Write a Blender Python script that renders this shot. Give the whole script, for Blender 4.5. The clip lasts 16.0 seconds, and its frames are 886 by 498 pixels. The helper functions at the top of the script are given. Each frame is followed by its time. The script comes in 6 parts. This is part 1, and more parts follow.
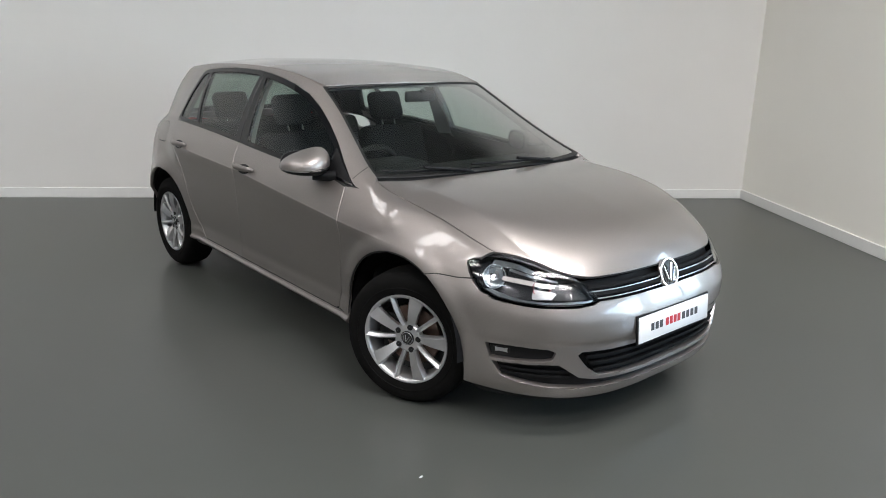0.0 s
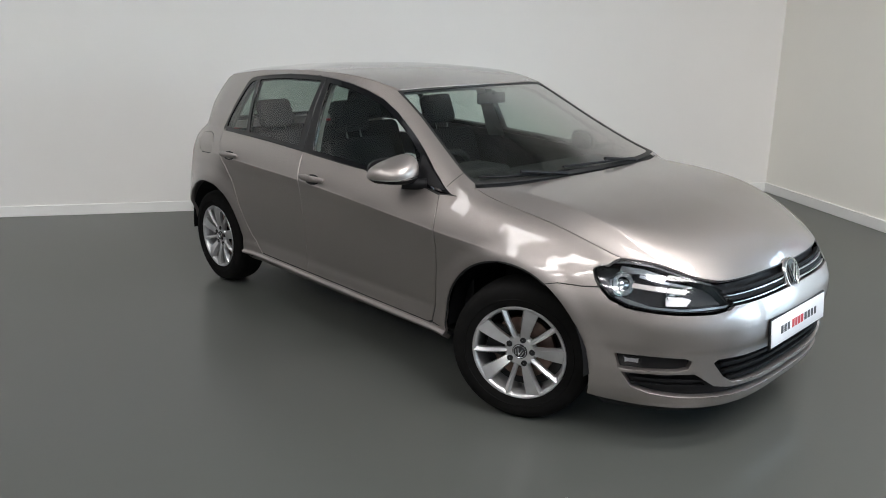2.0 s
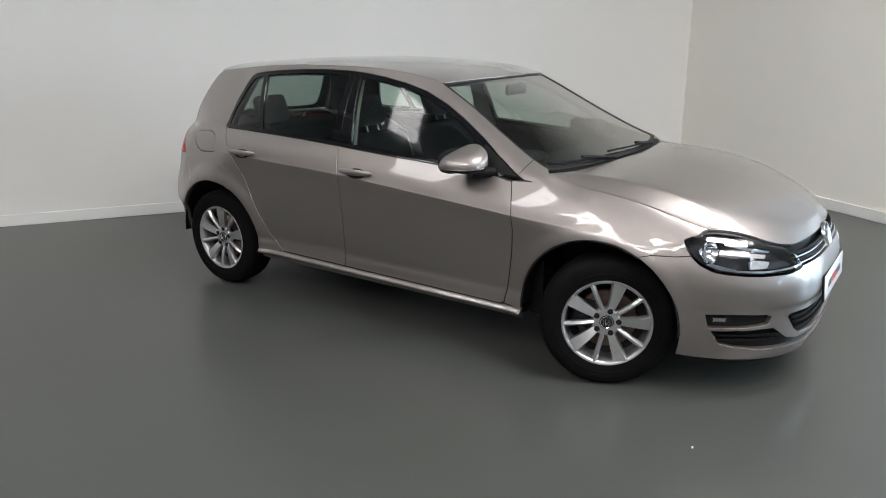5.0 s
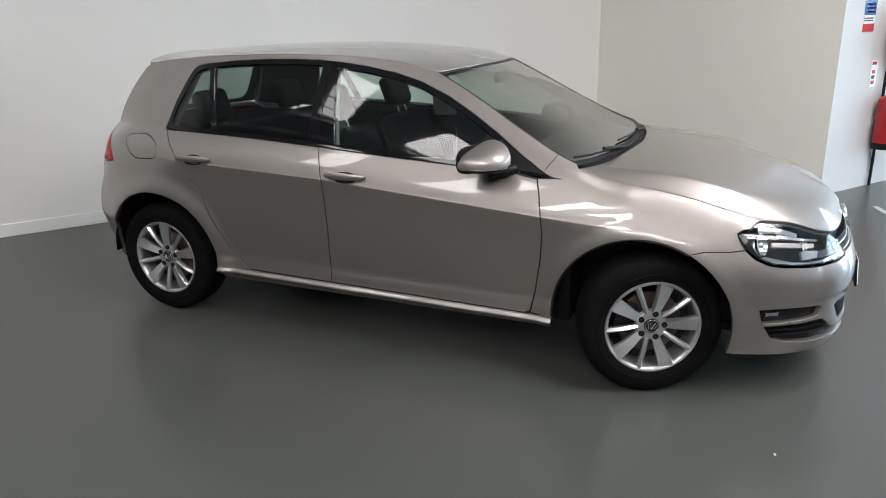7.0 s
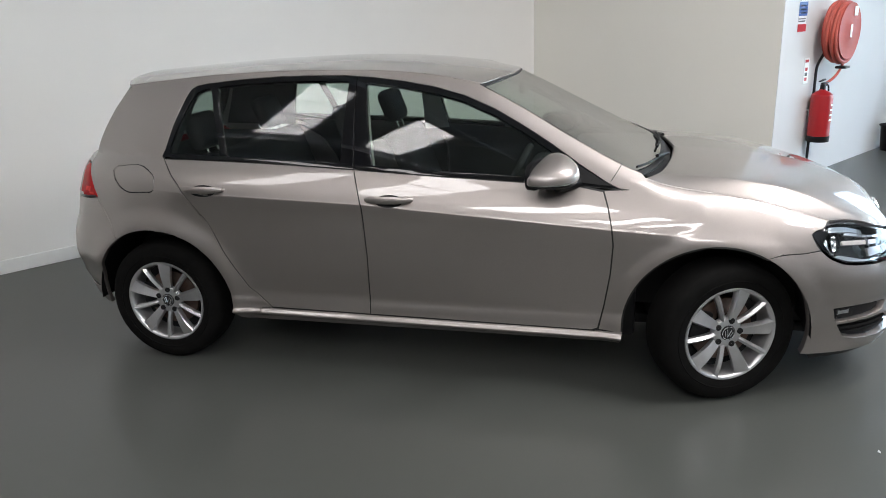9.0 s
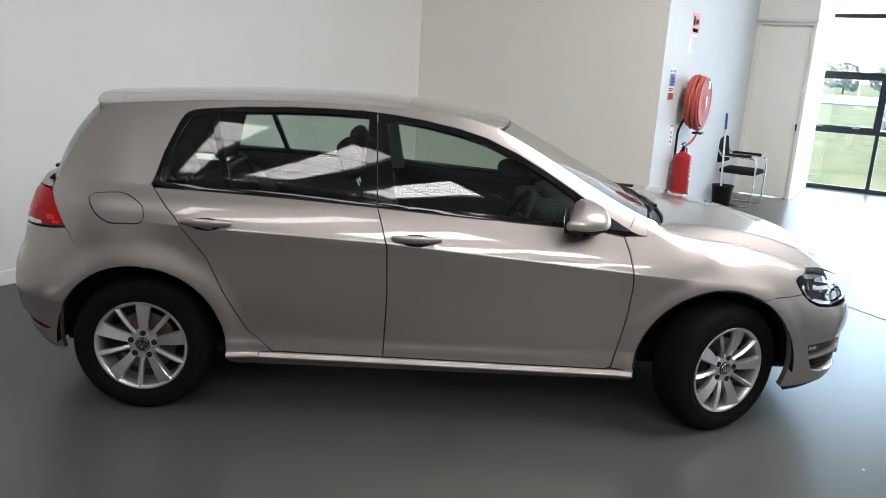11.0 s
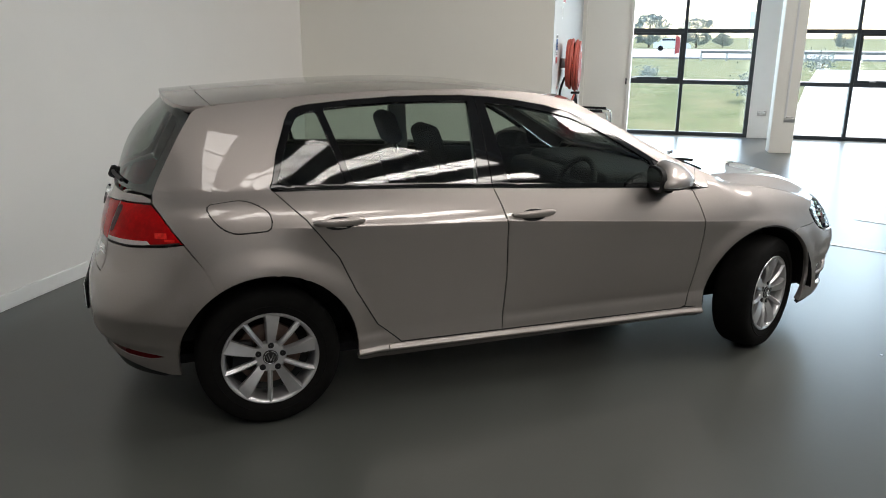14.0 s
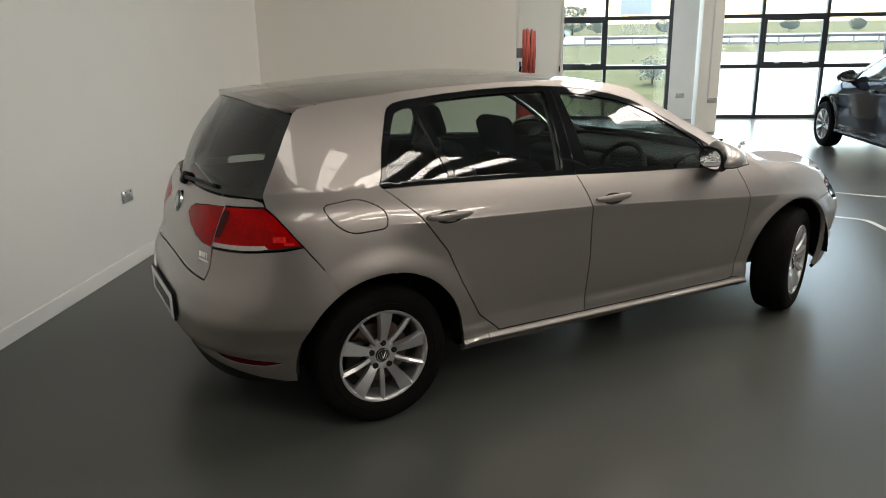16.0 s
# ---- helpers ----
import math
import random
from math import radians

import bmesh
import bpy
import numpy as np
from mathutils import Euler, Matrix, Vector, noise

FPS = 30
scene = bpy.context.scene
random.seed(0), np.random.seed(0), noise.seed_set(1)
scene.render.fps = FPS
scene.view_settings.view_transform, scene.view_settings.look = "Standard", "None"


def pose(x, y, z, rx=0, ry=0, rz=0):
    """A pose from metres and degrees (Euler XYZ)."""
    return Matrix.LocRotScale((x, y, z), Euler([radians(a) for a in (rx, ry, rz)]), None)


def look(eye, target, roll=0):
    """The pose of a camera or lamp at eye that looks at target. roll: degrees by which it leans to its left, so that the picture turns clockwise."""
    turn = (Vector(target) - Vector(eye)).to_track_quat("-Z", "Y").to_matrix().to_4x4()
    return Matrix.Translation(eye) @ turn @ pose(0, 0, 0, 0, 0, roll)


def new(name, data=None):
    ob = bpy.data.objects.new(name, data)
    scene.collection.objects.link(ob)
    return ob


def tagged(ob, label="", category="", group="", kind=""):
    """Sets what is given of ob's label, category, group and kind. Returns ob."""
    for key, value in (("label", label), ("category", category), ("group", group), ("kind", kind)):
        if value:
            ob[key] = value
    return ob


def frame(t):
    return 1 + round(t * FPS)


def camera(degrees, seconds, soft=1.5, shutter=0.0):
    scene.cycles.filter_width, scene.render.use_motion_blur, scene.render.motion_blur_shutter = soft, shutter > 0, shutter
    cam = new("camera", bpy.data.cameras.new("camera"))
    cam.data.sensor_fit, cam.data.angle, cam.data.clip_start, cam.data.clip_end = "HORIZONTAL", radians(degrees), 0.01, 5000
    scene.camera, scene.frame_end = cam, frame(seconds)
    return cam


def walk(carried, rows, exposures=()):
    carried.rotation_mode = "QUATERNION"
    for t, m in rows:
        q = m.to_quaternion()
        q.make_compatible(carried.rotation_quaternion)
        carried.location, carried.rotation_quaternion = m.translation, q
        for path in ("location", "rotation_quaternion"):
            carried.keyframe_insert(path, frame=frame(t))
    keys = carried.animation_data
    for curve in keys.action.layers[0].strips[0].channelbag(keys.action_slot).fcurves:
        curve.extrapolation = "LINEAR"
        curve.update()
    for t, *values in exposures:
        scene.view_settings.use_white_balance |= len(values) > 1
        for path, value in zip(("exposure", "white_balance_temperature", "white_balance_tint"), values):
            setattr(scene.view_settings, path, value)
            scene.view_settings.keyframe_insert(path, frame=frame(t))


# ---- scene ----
cam = camera(61.0, 16.0, soft=0.95, shutter=0.1)
PATH = [
    (0, (4.651, -0.153, 1.596), (2.74, 0.074, 1.051), 1.5),
    (0.5, (4.666, -0.389, 1.589), (2.752, -0.095, 1.085), -0.7),
    (1, (4.638, -0.504, 1.596), (2.723, -0.206, 1.103), 0.7),
    (1.5, (4.51, -0.583, 1.564), (2.603, -0.265, 1.051), -1.3),
    (2, (4.411, -0.721, 1.579), (2.51, -0.415, 1.039), 0.0),
    (2.5, (4.401, -0.961, 1.614), (2.524, -0.541, 1.067), -1.4),
    (3, (4.446, -1.103, 1.59), (2.579, -0.583, 1.094), 0.3),
    (3.5, (4.552, -1.232, 1.602), (2.719, -0.657, 1.046), 2.4),
    (4, (4.513, -1.429, 1.599), (2.704, -0.793, 1.033), -0.8),
    (4.5, (4.421, -1.616, 1.586), (2.612, -0.969, 1.03), -0.3),
    (7, (3.583, -2.256, 1.603), (1.972, -1.238, 0.996), -0.9),
    (7.5, (3.447, -2.35, 1.557), (1.855, -1.294, 0.966), 1.1),
    (8, (3.297, -2.575, 1.607), (1.798, -1.385, 1.026), -1.2),
    (8.5, (3.155, -2.704, 1.61), (1.694, -1.458, 1.051), -0.4),
    (9, (2.929, -2.751, 1.621), (1.508, -1.475, 1.028), -2.1),
    (9.5, (2.743, -2.879, 1.612), (1.404, -1.498, 1.064), -0.3),
    (12, (1.664, -3.657, 1.595), (0.815, -1.912, 1.108), 0.7),
    (12.5, (1.418, -3.725, 1.589), (0.611, -1.966, 1.082), -1.7),
    (13, (1.22, -3.817, 1.61), (0.524, -2.017, 1.085), 0.8),
    (13.5, (0.996, -4.032, 1.632), (0.454, -2.18, 1.106), -1.6),
    (14, (0.797, -4.118, 1.624), (0.331, -2.249, 1.084), 0.4),
    (14.5, (0.594, -4.114, 1.638), (0.148, -2.23, 1.139), -1.8),
    (15, (0.36, -4.207, 1.632), (0.029, -2.298, 1.136), -0.6),
    (15.5, (0.115, -4.337, 1.656), (-0.076, -2.421, 1.113), -0.0),
    (16, (-0.093, -4.332, 1.636), (-0.273, -2.42, 1.075), -0.9),
]
EXPOSURES = [(0, 3.42, 6450, 13), (4.5, 3.40, 6450, 13), (7, 3.45, 6450, 13), (9.5, 3.43, 6450, 13.5), (12, 3.27, 6550, 13), (14.5, 2.95, 6950, 12.5), (16, 2.88, 7250, 12)]
walk(cam, [(t, look(eye, target, roll)) for t, eye, target, roll in PATH], EXPOSURES)

# ---- light ----
world = bpy.data.worlds.new("overcast_day")
scene.world = world
world.use_nodes = True
wn, wl = world.node_tree.nodes, world.node_tree.links
sky = wn.new("ShaderNodeTexSky")
sky.sky_type, sky.sun_disc = "NISHITA", False
sky.sun_elevation, sky.sun_rotation = radians(48), radians(25)
sky.air_density, sky.dust_density = 1.0, 0.8
wl.new(sky.outputs[0], wn["Background"].inputs[0])
wn["Background"].inputs[1].default_value = 0.09
sun = new("sun", bpy.data.lights.new("sun", "SUN"))
sun.data.energy, sun.data.angle, sun.data.color = 1.1, radians(20), (1.0, 0.96, 0.90)
sun.matrix_world = look((20, 40, 50), (0, 0, 0))
CEIL = 5.6
# rooflights: strips of sky over the showroom, with the sky's light let in through each opening: place and watts
ROOFLIGHTS = [(-0.05, -5.9, 5.5), (2.15, -5.9, 7), (4.35, -5.9, 12), (6.55, -5.9, 19), (8.75, -5.9, 22)] + [(2.95, 2.0, 24), (5.15, 2.0, 25), (7.35, 2.0, 22)]
ROOF_L = 1.85
for x, y, watts in ROOFLIGHTS:
    lamp = new("rooflight_daylight", bpy.data.lights.new("rooflight_daylight", "AREA"))
    lamp.data.shape, lamp.data.size, lamp.data.size_y = "RECTANGLE", 0.80, 2 * ROOF_L - 0.06
    lamp.data.energy, lamp.data.color = watts, (1.0, 0.985, 0.945)
    lamp.matrix_world = Matrix.Translation((x, y, CEIL + 0.06))
# daylight through the glazed front
for x0, x1 in ((0.5, 2.6), (3.3, 9.4), (10.2, 15.2)):
    lamp = new("window_daylight", bpy.data.lights.new("window_daylight", "AREA"))
    lamp.data.shape, lamp.data.size, lamp.data.size_y = "RECTANGLE", x1 - x0, 3.3
    lamp.data.energy, lamp.data.color = 5.4 * (x1 - x0), (0.58, 0.79, 1.0)
    lamp.matrix_world = Matrix.Translation(((x0 + x1) / 2, 9.98, 1.75)) @ pose(0, 0, 0, -90)


# ---- materials ----
def material(name, color, rough=0.5, metal=0.0, coat=0.0, vary=0.0, scale=6.0, bump=0.0, bump_scale=60.0, rough_vary=0.0, spec=0.5, second=None, second_scale=0.7, second_amount=0.0):
    """A surface with colour variation at two scales, uneven gloss and fine relief."""
    m = bpy.data.materials.new(name)
    m.use_nodes = True
    t = m.node_tree
    n, l = t.nodes, t.links
    b = n["Principled BSDF"]
    b.inputs["Base Color"].default_value = (*color, 1)
    b.inputs["Roughness"].default_value = rough
    b.inputs["Metallic"].default_value = metal
    b.inputs["Coat Weight"].default_value = coat
    b.inputs["Coat Roughness"].default_value = 0.02
    b.inputs["Specular IOR Level"].default_value = spec
    if vary or bump or rough_vary or second:
        co = n.new("ShaderNodeTexCoord")
        fine = n.new("ShaderNodeTexNoise")
        fine.inputs["Scale"].default_value = scale
        fine.inputs["Detail"].default_value = 6
        l.new(co.outputs["Object"], fine.inputs["Vector"])
        broad = n.new("ShaderNodeTexNoise")
        broad.inputs["Scale"].default_value = second_scale
        broad.inputs["Detail"].default_value = 4
        l.new(co.outputs["Object"], broad.inputs["Vector"])
        color_out = None
        if vary:
            ramp = n.new("ShaderNodeMapRange")
            ramp.inputs["From Min"].default_value, ramp.inputs["From Max"].default_value = 0.1, 0.9
            ramp.inputs["To Min"].default_value, ramp.inputs["To Max"].default_value = 1 - 1.7 * vary, 1 + 1.7 * vary
            l.new(fine.outputs["Fac"], ramp.inputs["Value"])
            mul = n.new("ShaderNodeMix")
            mul.data_type, mul.blend_type = "RGBA", "MULTIPLY"
            mul.inputs[0].default_value = 1
            mul.inputs[6].default_value = (*color, 1)
            l.new(ramp.outputs["Result"], mul.inputs[7])
            color_out = mul.outputs[2]
        if second:
            ramp = n.new("ShaderNodeMapRange")
            ramp.interpolation_type = "SMOOTHSTEP"
            ramp.inputs["From Min"].default_value, ramp.inputs["From Max"].default_value = 0.15, 0.9
            ramp.inputs["To Max"].default_value = second_amount
            l.new(broad.outputs["Fac"], ramp.inputs["Value"])
            mix = n.new("ShaderNodeMix")
            mix.data_type = "RGBA"
            l.new(ramp.outputs["Result"], mix.inputs[0])
            if color_out:
                l.new(color_out, mix.inputs[6])
            else:
                mix.inputs[6].default_value = (*color, 1)
            mix.inputs[7].default_value = (*second, 1)
            color_out = mix.outputs[2]
        if color_out:
            l.new(color_out, b.inputs["Base Color"])
        if rough_vary:
            ramp = n.new("ShaderNodeMapRange")
            ramp.inputs["From Min"].default_value, ramp.inputs["From Max"].default_value = 0.1, 0.9
            ramp.inputs["To Min"].default_value, ramp.inputs["To Max"].default_value = max(0, rough - 1.5 * rough_vary), rough + 1.5 * rough_vary
            l.new(broad.outputs["Fac"], ramp.inputs["Value"])
            l.new(ramp.outputs["Result"], b.inputs["Roughness"])
        if bump:
            rel = n.new("ShaderNodeTexNoise")
            rel.inputs["Scale"].default_value = bump_scale
            rel.inputs["Detail"].default_value = 3
            l.new(co.outputs["Object"], rel.inputs["Vector"])
            bn = n.new("ShaderNodeBump")
            bn.inputs["Strength"].default_value = bump
            bn.inputs["Distance"].default_value = 0.004
            l.new(rel.outputs["Fac"], bn.inputs["Height"])
            l.new(bn.outputs["Normal"], b.inputs["Normal"])
    return m


def clear(name, tint, rough=0.0, gloss=0.065, power=4.0, rise=None):
    """Thin glass: tinted and clear, with the gloss of glass."""
    m = bpy.data.materials.new(name)
    m.use_nodes = True
    t = m.node_tree
    n, l = t.nodes, t.links
    n.remove(n["Principled BSDF"])
    a, g, mix, lw = n.new("ShaderNodeBsdfTransparent"), n.new("ShaderNodeBsdfGlossy"), n.new("ShaderNodeMixShader"), n.new("ShaderNodeLayerWeight")
    lw.inputs["Blend"].default_value = 0.5
    pw, fr = n.new("ShaderNodeMath"), n.new("ShaderNodeMath")
    pw.operation, fr.operation = "POWER", "MULTIPLY_ADD"
    pw.inputs[1].default_value = power
    fr.inputs[1].default_value, fr.inputs[2].default_value = 0.9, gloss
    l.new(lw.outputs["Facing"], pw.inputs[0])
    l.new(pw.outputs[0], fr.inputs[0])
    gloss_out = fr.outputs[0]
    if rise:
        mr = n.new("ShaderNodeMapRange")
        mr.interpolation_type = "SMOOTHSTEP"
        mr.inputs["From Min"].default_value, mr.inputs["From Max"].default_value = rise[:2]
        mr.inputs["To Min"].default_value, mr.inputs["To Max"].default_value = gloss, rise[2]
        l.new(lw.outputs["Facing"], mr.inputs["Value"])
        gloss_out = mr.outputs["Result"]
    a.inputs["Color"].default_value = (*tint, 1)
    g.inputs["Roughness"].default_value = rough
    l.new(gloss_out, mix.inputs[0])
    l.new(a.outputs[0], mix.inputs[1])
    l.new(g.outputs[0], mix.inputs[2])
    l.new(mix.outputs[0], n["Material Output"].inputs[0])
    return m


def metallic_paint(name, color, flake, rough, metal=0.75, coat=1.0):
    """Clear-coated metallic car paint with fine flakes."""
    m = material(name, color, rough=rough, metal=metal, coat=coat)
    n, l = m.node_tree.nodes, m.node_tree.links
    b = n["Principled BSDF"]
    co = n.new("ShaderNodeTexCoord")
    v = n.new("ShaderNodeTexVoronoi")
    v.inputs["Scale"].default_value = 900
    l.new(co.outputs["Object"], v.inputs["Vector"])
    ramp = n.new("ShaderNodeMapRange")
    ramp.inputs["To Min"].default_value, ramp.inputs["To Max"].default_value = 1 - flake, 1 + flake
    sep = n.new("ShaderNodeSeparateColor")
    l.new(v.outputs["Color"], sep.inputs[0])
    l.new(sep.outputs[0], ramp.inputs["Value"])
    mul = n.new("ShaderNodeMix")
    mul.data_type, mul.blend_type = "RGBA", "MULTIPLY"
    mul.inputs[0].default_value = 1
    mul.inputs[6].default_value = (*color, 1)
    l.new(ramp.outputs["Result"], mul.inputs[7])
    l.new(mul.outputs[2], b.inputs["Base Color"])
    b.inputs["Coat Roughness"].default_value = 0.012
    b.inputs["Coat IOR"].default_value = 1.6
    return m


M_PAINT = metallic_paint("silver_beige_paint", (0.352, 0.317, 0.303), 0.14, 0.46, 0.93)
M_NAVY = metallic_paint("dark_blue_paint", (0.007, 0.010, 0.020), 0.2, 0.07, 0.0, 0.0)
M_NAVY.node_tree.nodes["Principled BSDF"].inputs["Specular IOR Level"].default_value = 0.12
M_GLASS = clear("green_tinted_glass", (0.68, 0.77, 0.72), gloss=0.075)
M_SCREEN = clear("windscreen_glass", (0.80, 0.87, 0.83), gloss=0.10, rise=(0.45, 0.80, 0.85))
M_DARKGLASS = clear("dark_rear_glass", (0.32, 0.39, 0.355))
M_LENS = clear("clear_lamp_cover", (0.95, 0.96, 0.97))
M_PLASTIC = material("black_plastic", (0.007, 0.007, 0.008), rough=0.5, spec=0.22, vary=0.15, scale=40, bump=0.15, bump_scale=400)
M_GLOSSBLACK = material("gloss_black_trim", (0.004, 0.004, 0.005), rough=0.05, spec=0.5, rough_vary=0.02)
M_RUBBER = material("tyre_rubber", (0.0045, 0.0045, 0.0045), rough=0.8, spec=0.06, vary=0.25, scale=30, bump=0.25, bump_scale=250, second=(0.012, 0.0115, 0.011), second_scale=8, second_amount=0.5)
# black of real seals and joints, and of sheets that darken the panel gaps
M_SEAL_GAP = material("seal_and_gap_black", (0.008, 0.008, 0.008), rough=0.5)
M_ALLOY = material("silver_alloy", (0.52, 0.52, 0.53), rough=0.33, metal=0.8, vary=0.06, scale=25, coat=0.4, rough_vary=0.06, second_scale=9)
M_CHROME = material("chrome", (0.86, 0.87, 0.88), rough=0.06, metal=1.0, rough_vary=0.03)
M_DISC = material("brake_disc_steel", (0.20, 0.16, 0.14), rough=0.4, metal=0.8, vary=0.3, scale=20, second=(0.16, 0.06, 0.035), second_scale=12, second_amount=0.6)
M_FABRIC = material("charcoal_seat_fabric", (0.014, 0.014, 0.016), rough=0.95, spec=0.1, vary=0.3, scale=160, bump=0.4, bump_scale=500)
M_DASH = material("dark_grey_dashboard", (0.011, 0.0115, 0.012), rough=0.7, spec=0.2, vary=0.15, scale=120, bump=0.3, bump_scale=600)
M_LINING = material("pale_grey_headlining", (0.42, 0.42, 0.40), rough=0.9, vary=0.06, scale=90)
M_GRILLE = material("matt_black_grille", (0.004, 0.004, 0.0045), rough=0.65, spec=0.15, vary=0.1, scale=60)
M_LAMPGREY = material("lamp_housing_silver", (0.50, 0.50, 0.51), rough=0.3, metal=0.7, vary=0.2, scale=30)
M_CLADDING = material("grey_unseen_wall_and_rail", (0.20, 0.20, 0.20), rough=0.6, vary=0.05, scale=1.2)
M_LAMPSHELL = material("dark_lamp_shell", (0.045, 0.045, 0.05), rough=0.25, metal=0.5, vary=0.2, scale=30)
M_LAMPBLACK = material("lamp_housing_black", (0.010, 0.010, 0.011), rough=0.4, spec=0.3)
M_RED = material("red_lamp_plastic", (0.56, 0.003, 0.004), rough=0.10, spec=0.10, vary=0.25, scale=70, second=(0.20, 0.001, 0.002), second_scale=9, second_amount=0.9)
M_REDCELL = material("red_lamp_cell_glint", (0.70, 0.02, 0.015), rough=0.12, spec=0.3, vary=0.3, scale=60)
M_DARKRED = material("dark_red_lamp_plastic", (0.06, 0.001, 0.002), rough=0.2, spec=0.14, vary=0.25, scale=45)
M_WHITELENS = material("white_lamp_strip", (0.50, 0.46, 0.44), rough=0.2, coat=0.6, vary=0.1, scale=80)
M_PLATE = material("white_plate", (0.80, 0.81, 0.82), rough=0.3, vary=0.03, scale=14, rough_vary=0.08)
M_INK = material("dark_grey_print", (0.035, 0.036, 0.04), rough=0.4)
M_REDINK = material("red_print", (0.52, 0.02, 0.03), rough=0.4)
M_FLOOR = material("grey_green_floor_paint", (0.066, 0.070, 0.064), rough=0.29, spec=0.38, vary=0.02, scale=1.1, bump=0.03, bump_scale=35)
M_WALL = material("off_white_wall_paint", (0.74, 0.73, 0.71), rough=0.65, vary=0.012, scale=2.2, bump=0.06, bump_scale=160, second=(0.715, 0.705, 0.68), second_scale=0.35, second_amount=0.6, spec=0.3)
M_CREAM = material("cream_wall_paint", (0.89, 0.87, 0.81), rough=0.65, vary=0.012, scale=2.0, bump=0.06, bump_scale=160, second=(0.87, 0.85, 0.785), second_scale=0.3, second_amount=0.6, spec=0.3)
# white wall greyed in its colour to offset the strong window light on it
M_RETURN = material("toned_down_white_wall_paint", (0.62, 0.625, 0.63), rough=0.6, vary=0.015, scale=2.2, bump=0.06, bump_scale=160, spec=0.3)
M_WHITE = material("white_gloss_paint", (0.77, 0.77, 0.755), rough=0.35, vary=0.02, scale=5, rough_vary=0.08)
M_CEILING = material("ceiling_sheet", (0.62, 0.62, 0.61), rough=0.6, vary=0.04, scale=1.5)
M_FRAME = material("anthracite_window_frame", (0.022, 0.03, 0.038), rough=0.35, vary=0.08, scale=20)
def opal(name, color):
    """Milky sheet that lets soft light through."""
    m = bpy.data.materials.new(name)
    m.use_nodes = True
    n, l = m.node_tree.nodes, m.node_tree.links
    n.remove(n["Principled BSDF"])
    t, d, mix = n.new("ShaderNodeBsdfTranslucent"), n.new("ShaderNodeBsdfDiffuse"), n.new("ShaderNodeMixShader")
    t.inputs["Color"].default_value = d.inputs["Color"].default_value = (*color, 1)
    mix.inputs[0].default_value = 0.6
    l.new(t.outputs[0], mix.inputs[1])
    l.new(d.outputs[0], mix.inputs[2])
    l.new(mix.outputs[0], n["Material Output"].inputs[0])
    return m


M_OPAL = opal("opal_rooflight_sheet", (0.6, 0.6, 0.59))
M_PANE = clear("window_pane", (0.93, 0.96, 0.95))
M_STEEL = material("galvanised_steel", (0.5, 0.5, 0.5), rough=0.35, metal=0.9, vary=0.1, scale=15)
M_REDPAINT = material("red_enamel", (0.33, 0.010, 0.014), rough=0.35, coat=0.1, vary=0.06, scale=12, rough_vary=0.08)
M_REEL = material("dull_red_reel_paint", (0.40, 0.065, 0.05), rough=0.55, vary=0.08, scale=9, spec=0.25)
M_HOSE = material("red_rubber_hose", (0.46, 0.085, 0.06), rough=0.55, vary=0.12, scale=18, bump=0.1, bump_scale=90)
M_FLAG = material("faded_red_banner_cloth", (0.55, 0.09, 0.10), rough=0.8, vary=0.1, scale=6)
M_BLUE = material("blue_sign_print", (0.02, 0.10, 0.35), rough=0.4, vary=0.05, scale=30)
M_GRASS = material("meadow_grass", (0.080, 0.115, 0.045), rough=0.9, vary=0.5, scale=7.0, second=(0.215, 0.20, 0.115), second_scale=0.9, second_amount=0.9, bump=0.5, bump_scale=14, spec=0.1)
M_ROAD = material("pale_asphalt", (0.36, 0.36, 0.36), rough=0.85, vary=0.15, scale=4)
# for the path, and for the added ground that stands for glare
M_CONCRETE = material("pale_path_and_glare_ground", (0.62, 0.61, 0.58), rough=0.85, vary=0.08, scale=3, second=(0.5, 0.49, 0.46), second_scale=0.4, second_amount=0.5)
# distance haze is put into the leaf colour: paler and bluer than foliage
M_LEAF = material("hazed_leaves", (0.30, 0.35, 0.335), rough=0.8, vary=0.15, scale=1.5, spec=0.2)
M_BARK = material("tree_bark", (0.10, 0.075, 0.055), rough=0.9, vary=0.3, scale=8)
M_LINE = material("white_floor_line", (0.66, 0.67, 0.66), rough=0.4, vary=0.12, scale=9, second=(0.36, 0.37, 0.36), second_scale=5, second_amount=0.5)


# ---- kit ----
def mesh_object(name, verts, faces, mat, parent=None, normals=None, smooth=True, label=""):
    me = bpy.data.meshes.new(name)
    me.from_pydata([tuple(v) for v in verts], [], faces)
    me.materials.append(mat)
    me.polygons.foreach_set("use_smooth", [smooth] * len(me.polygons))
    if normals is not None:
        me.normals_split_custom_set_from_vertices([tuple(n) for n in normals])
    ob = new(name, me)
    if parent:
        ob.parent = parent
    if label:
        tagged(ob, label=label)
    return ob


def part(name, bm, mat, parent=None, label="", smooth=True, m=None):
    """Links a bmesh as one mesh object under a thing or a part."""
    bmesh.ops.recalc_face_normals(bm, faces=bm.faces)
    me = bpy.data.meshes.new(name)
    bm.to_mesh(me)
    bm.free()
    me.materials.append(mat)
    if smooth:
        me.polygons.foreach_set("use_smooth", [True] * len(me.polygons))
        me.set_sharp_from_angle(angle=radians(38))
    ob = new(name, me)
    if parent:
        ob.parent = parent
    if m is not None:
        ob.matrix_basis = m
    if label:
        tagged(ob, label=label)
    return ob


SHEETS = {}


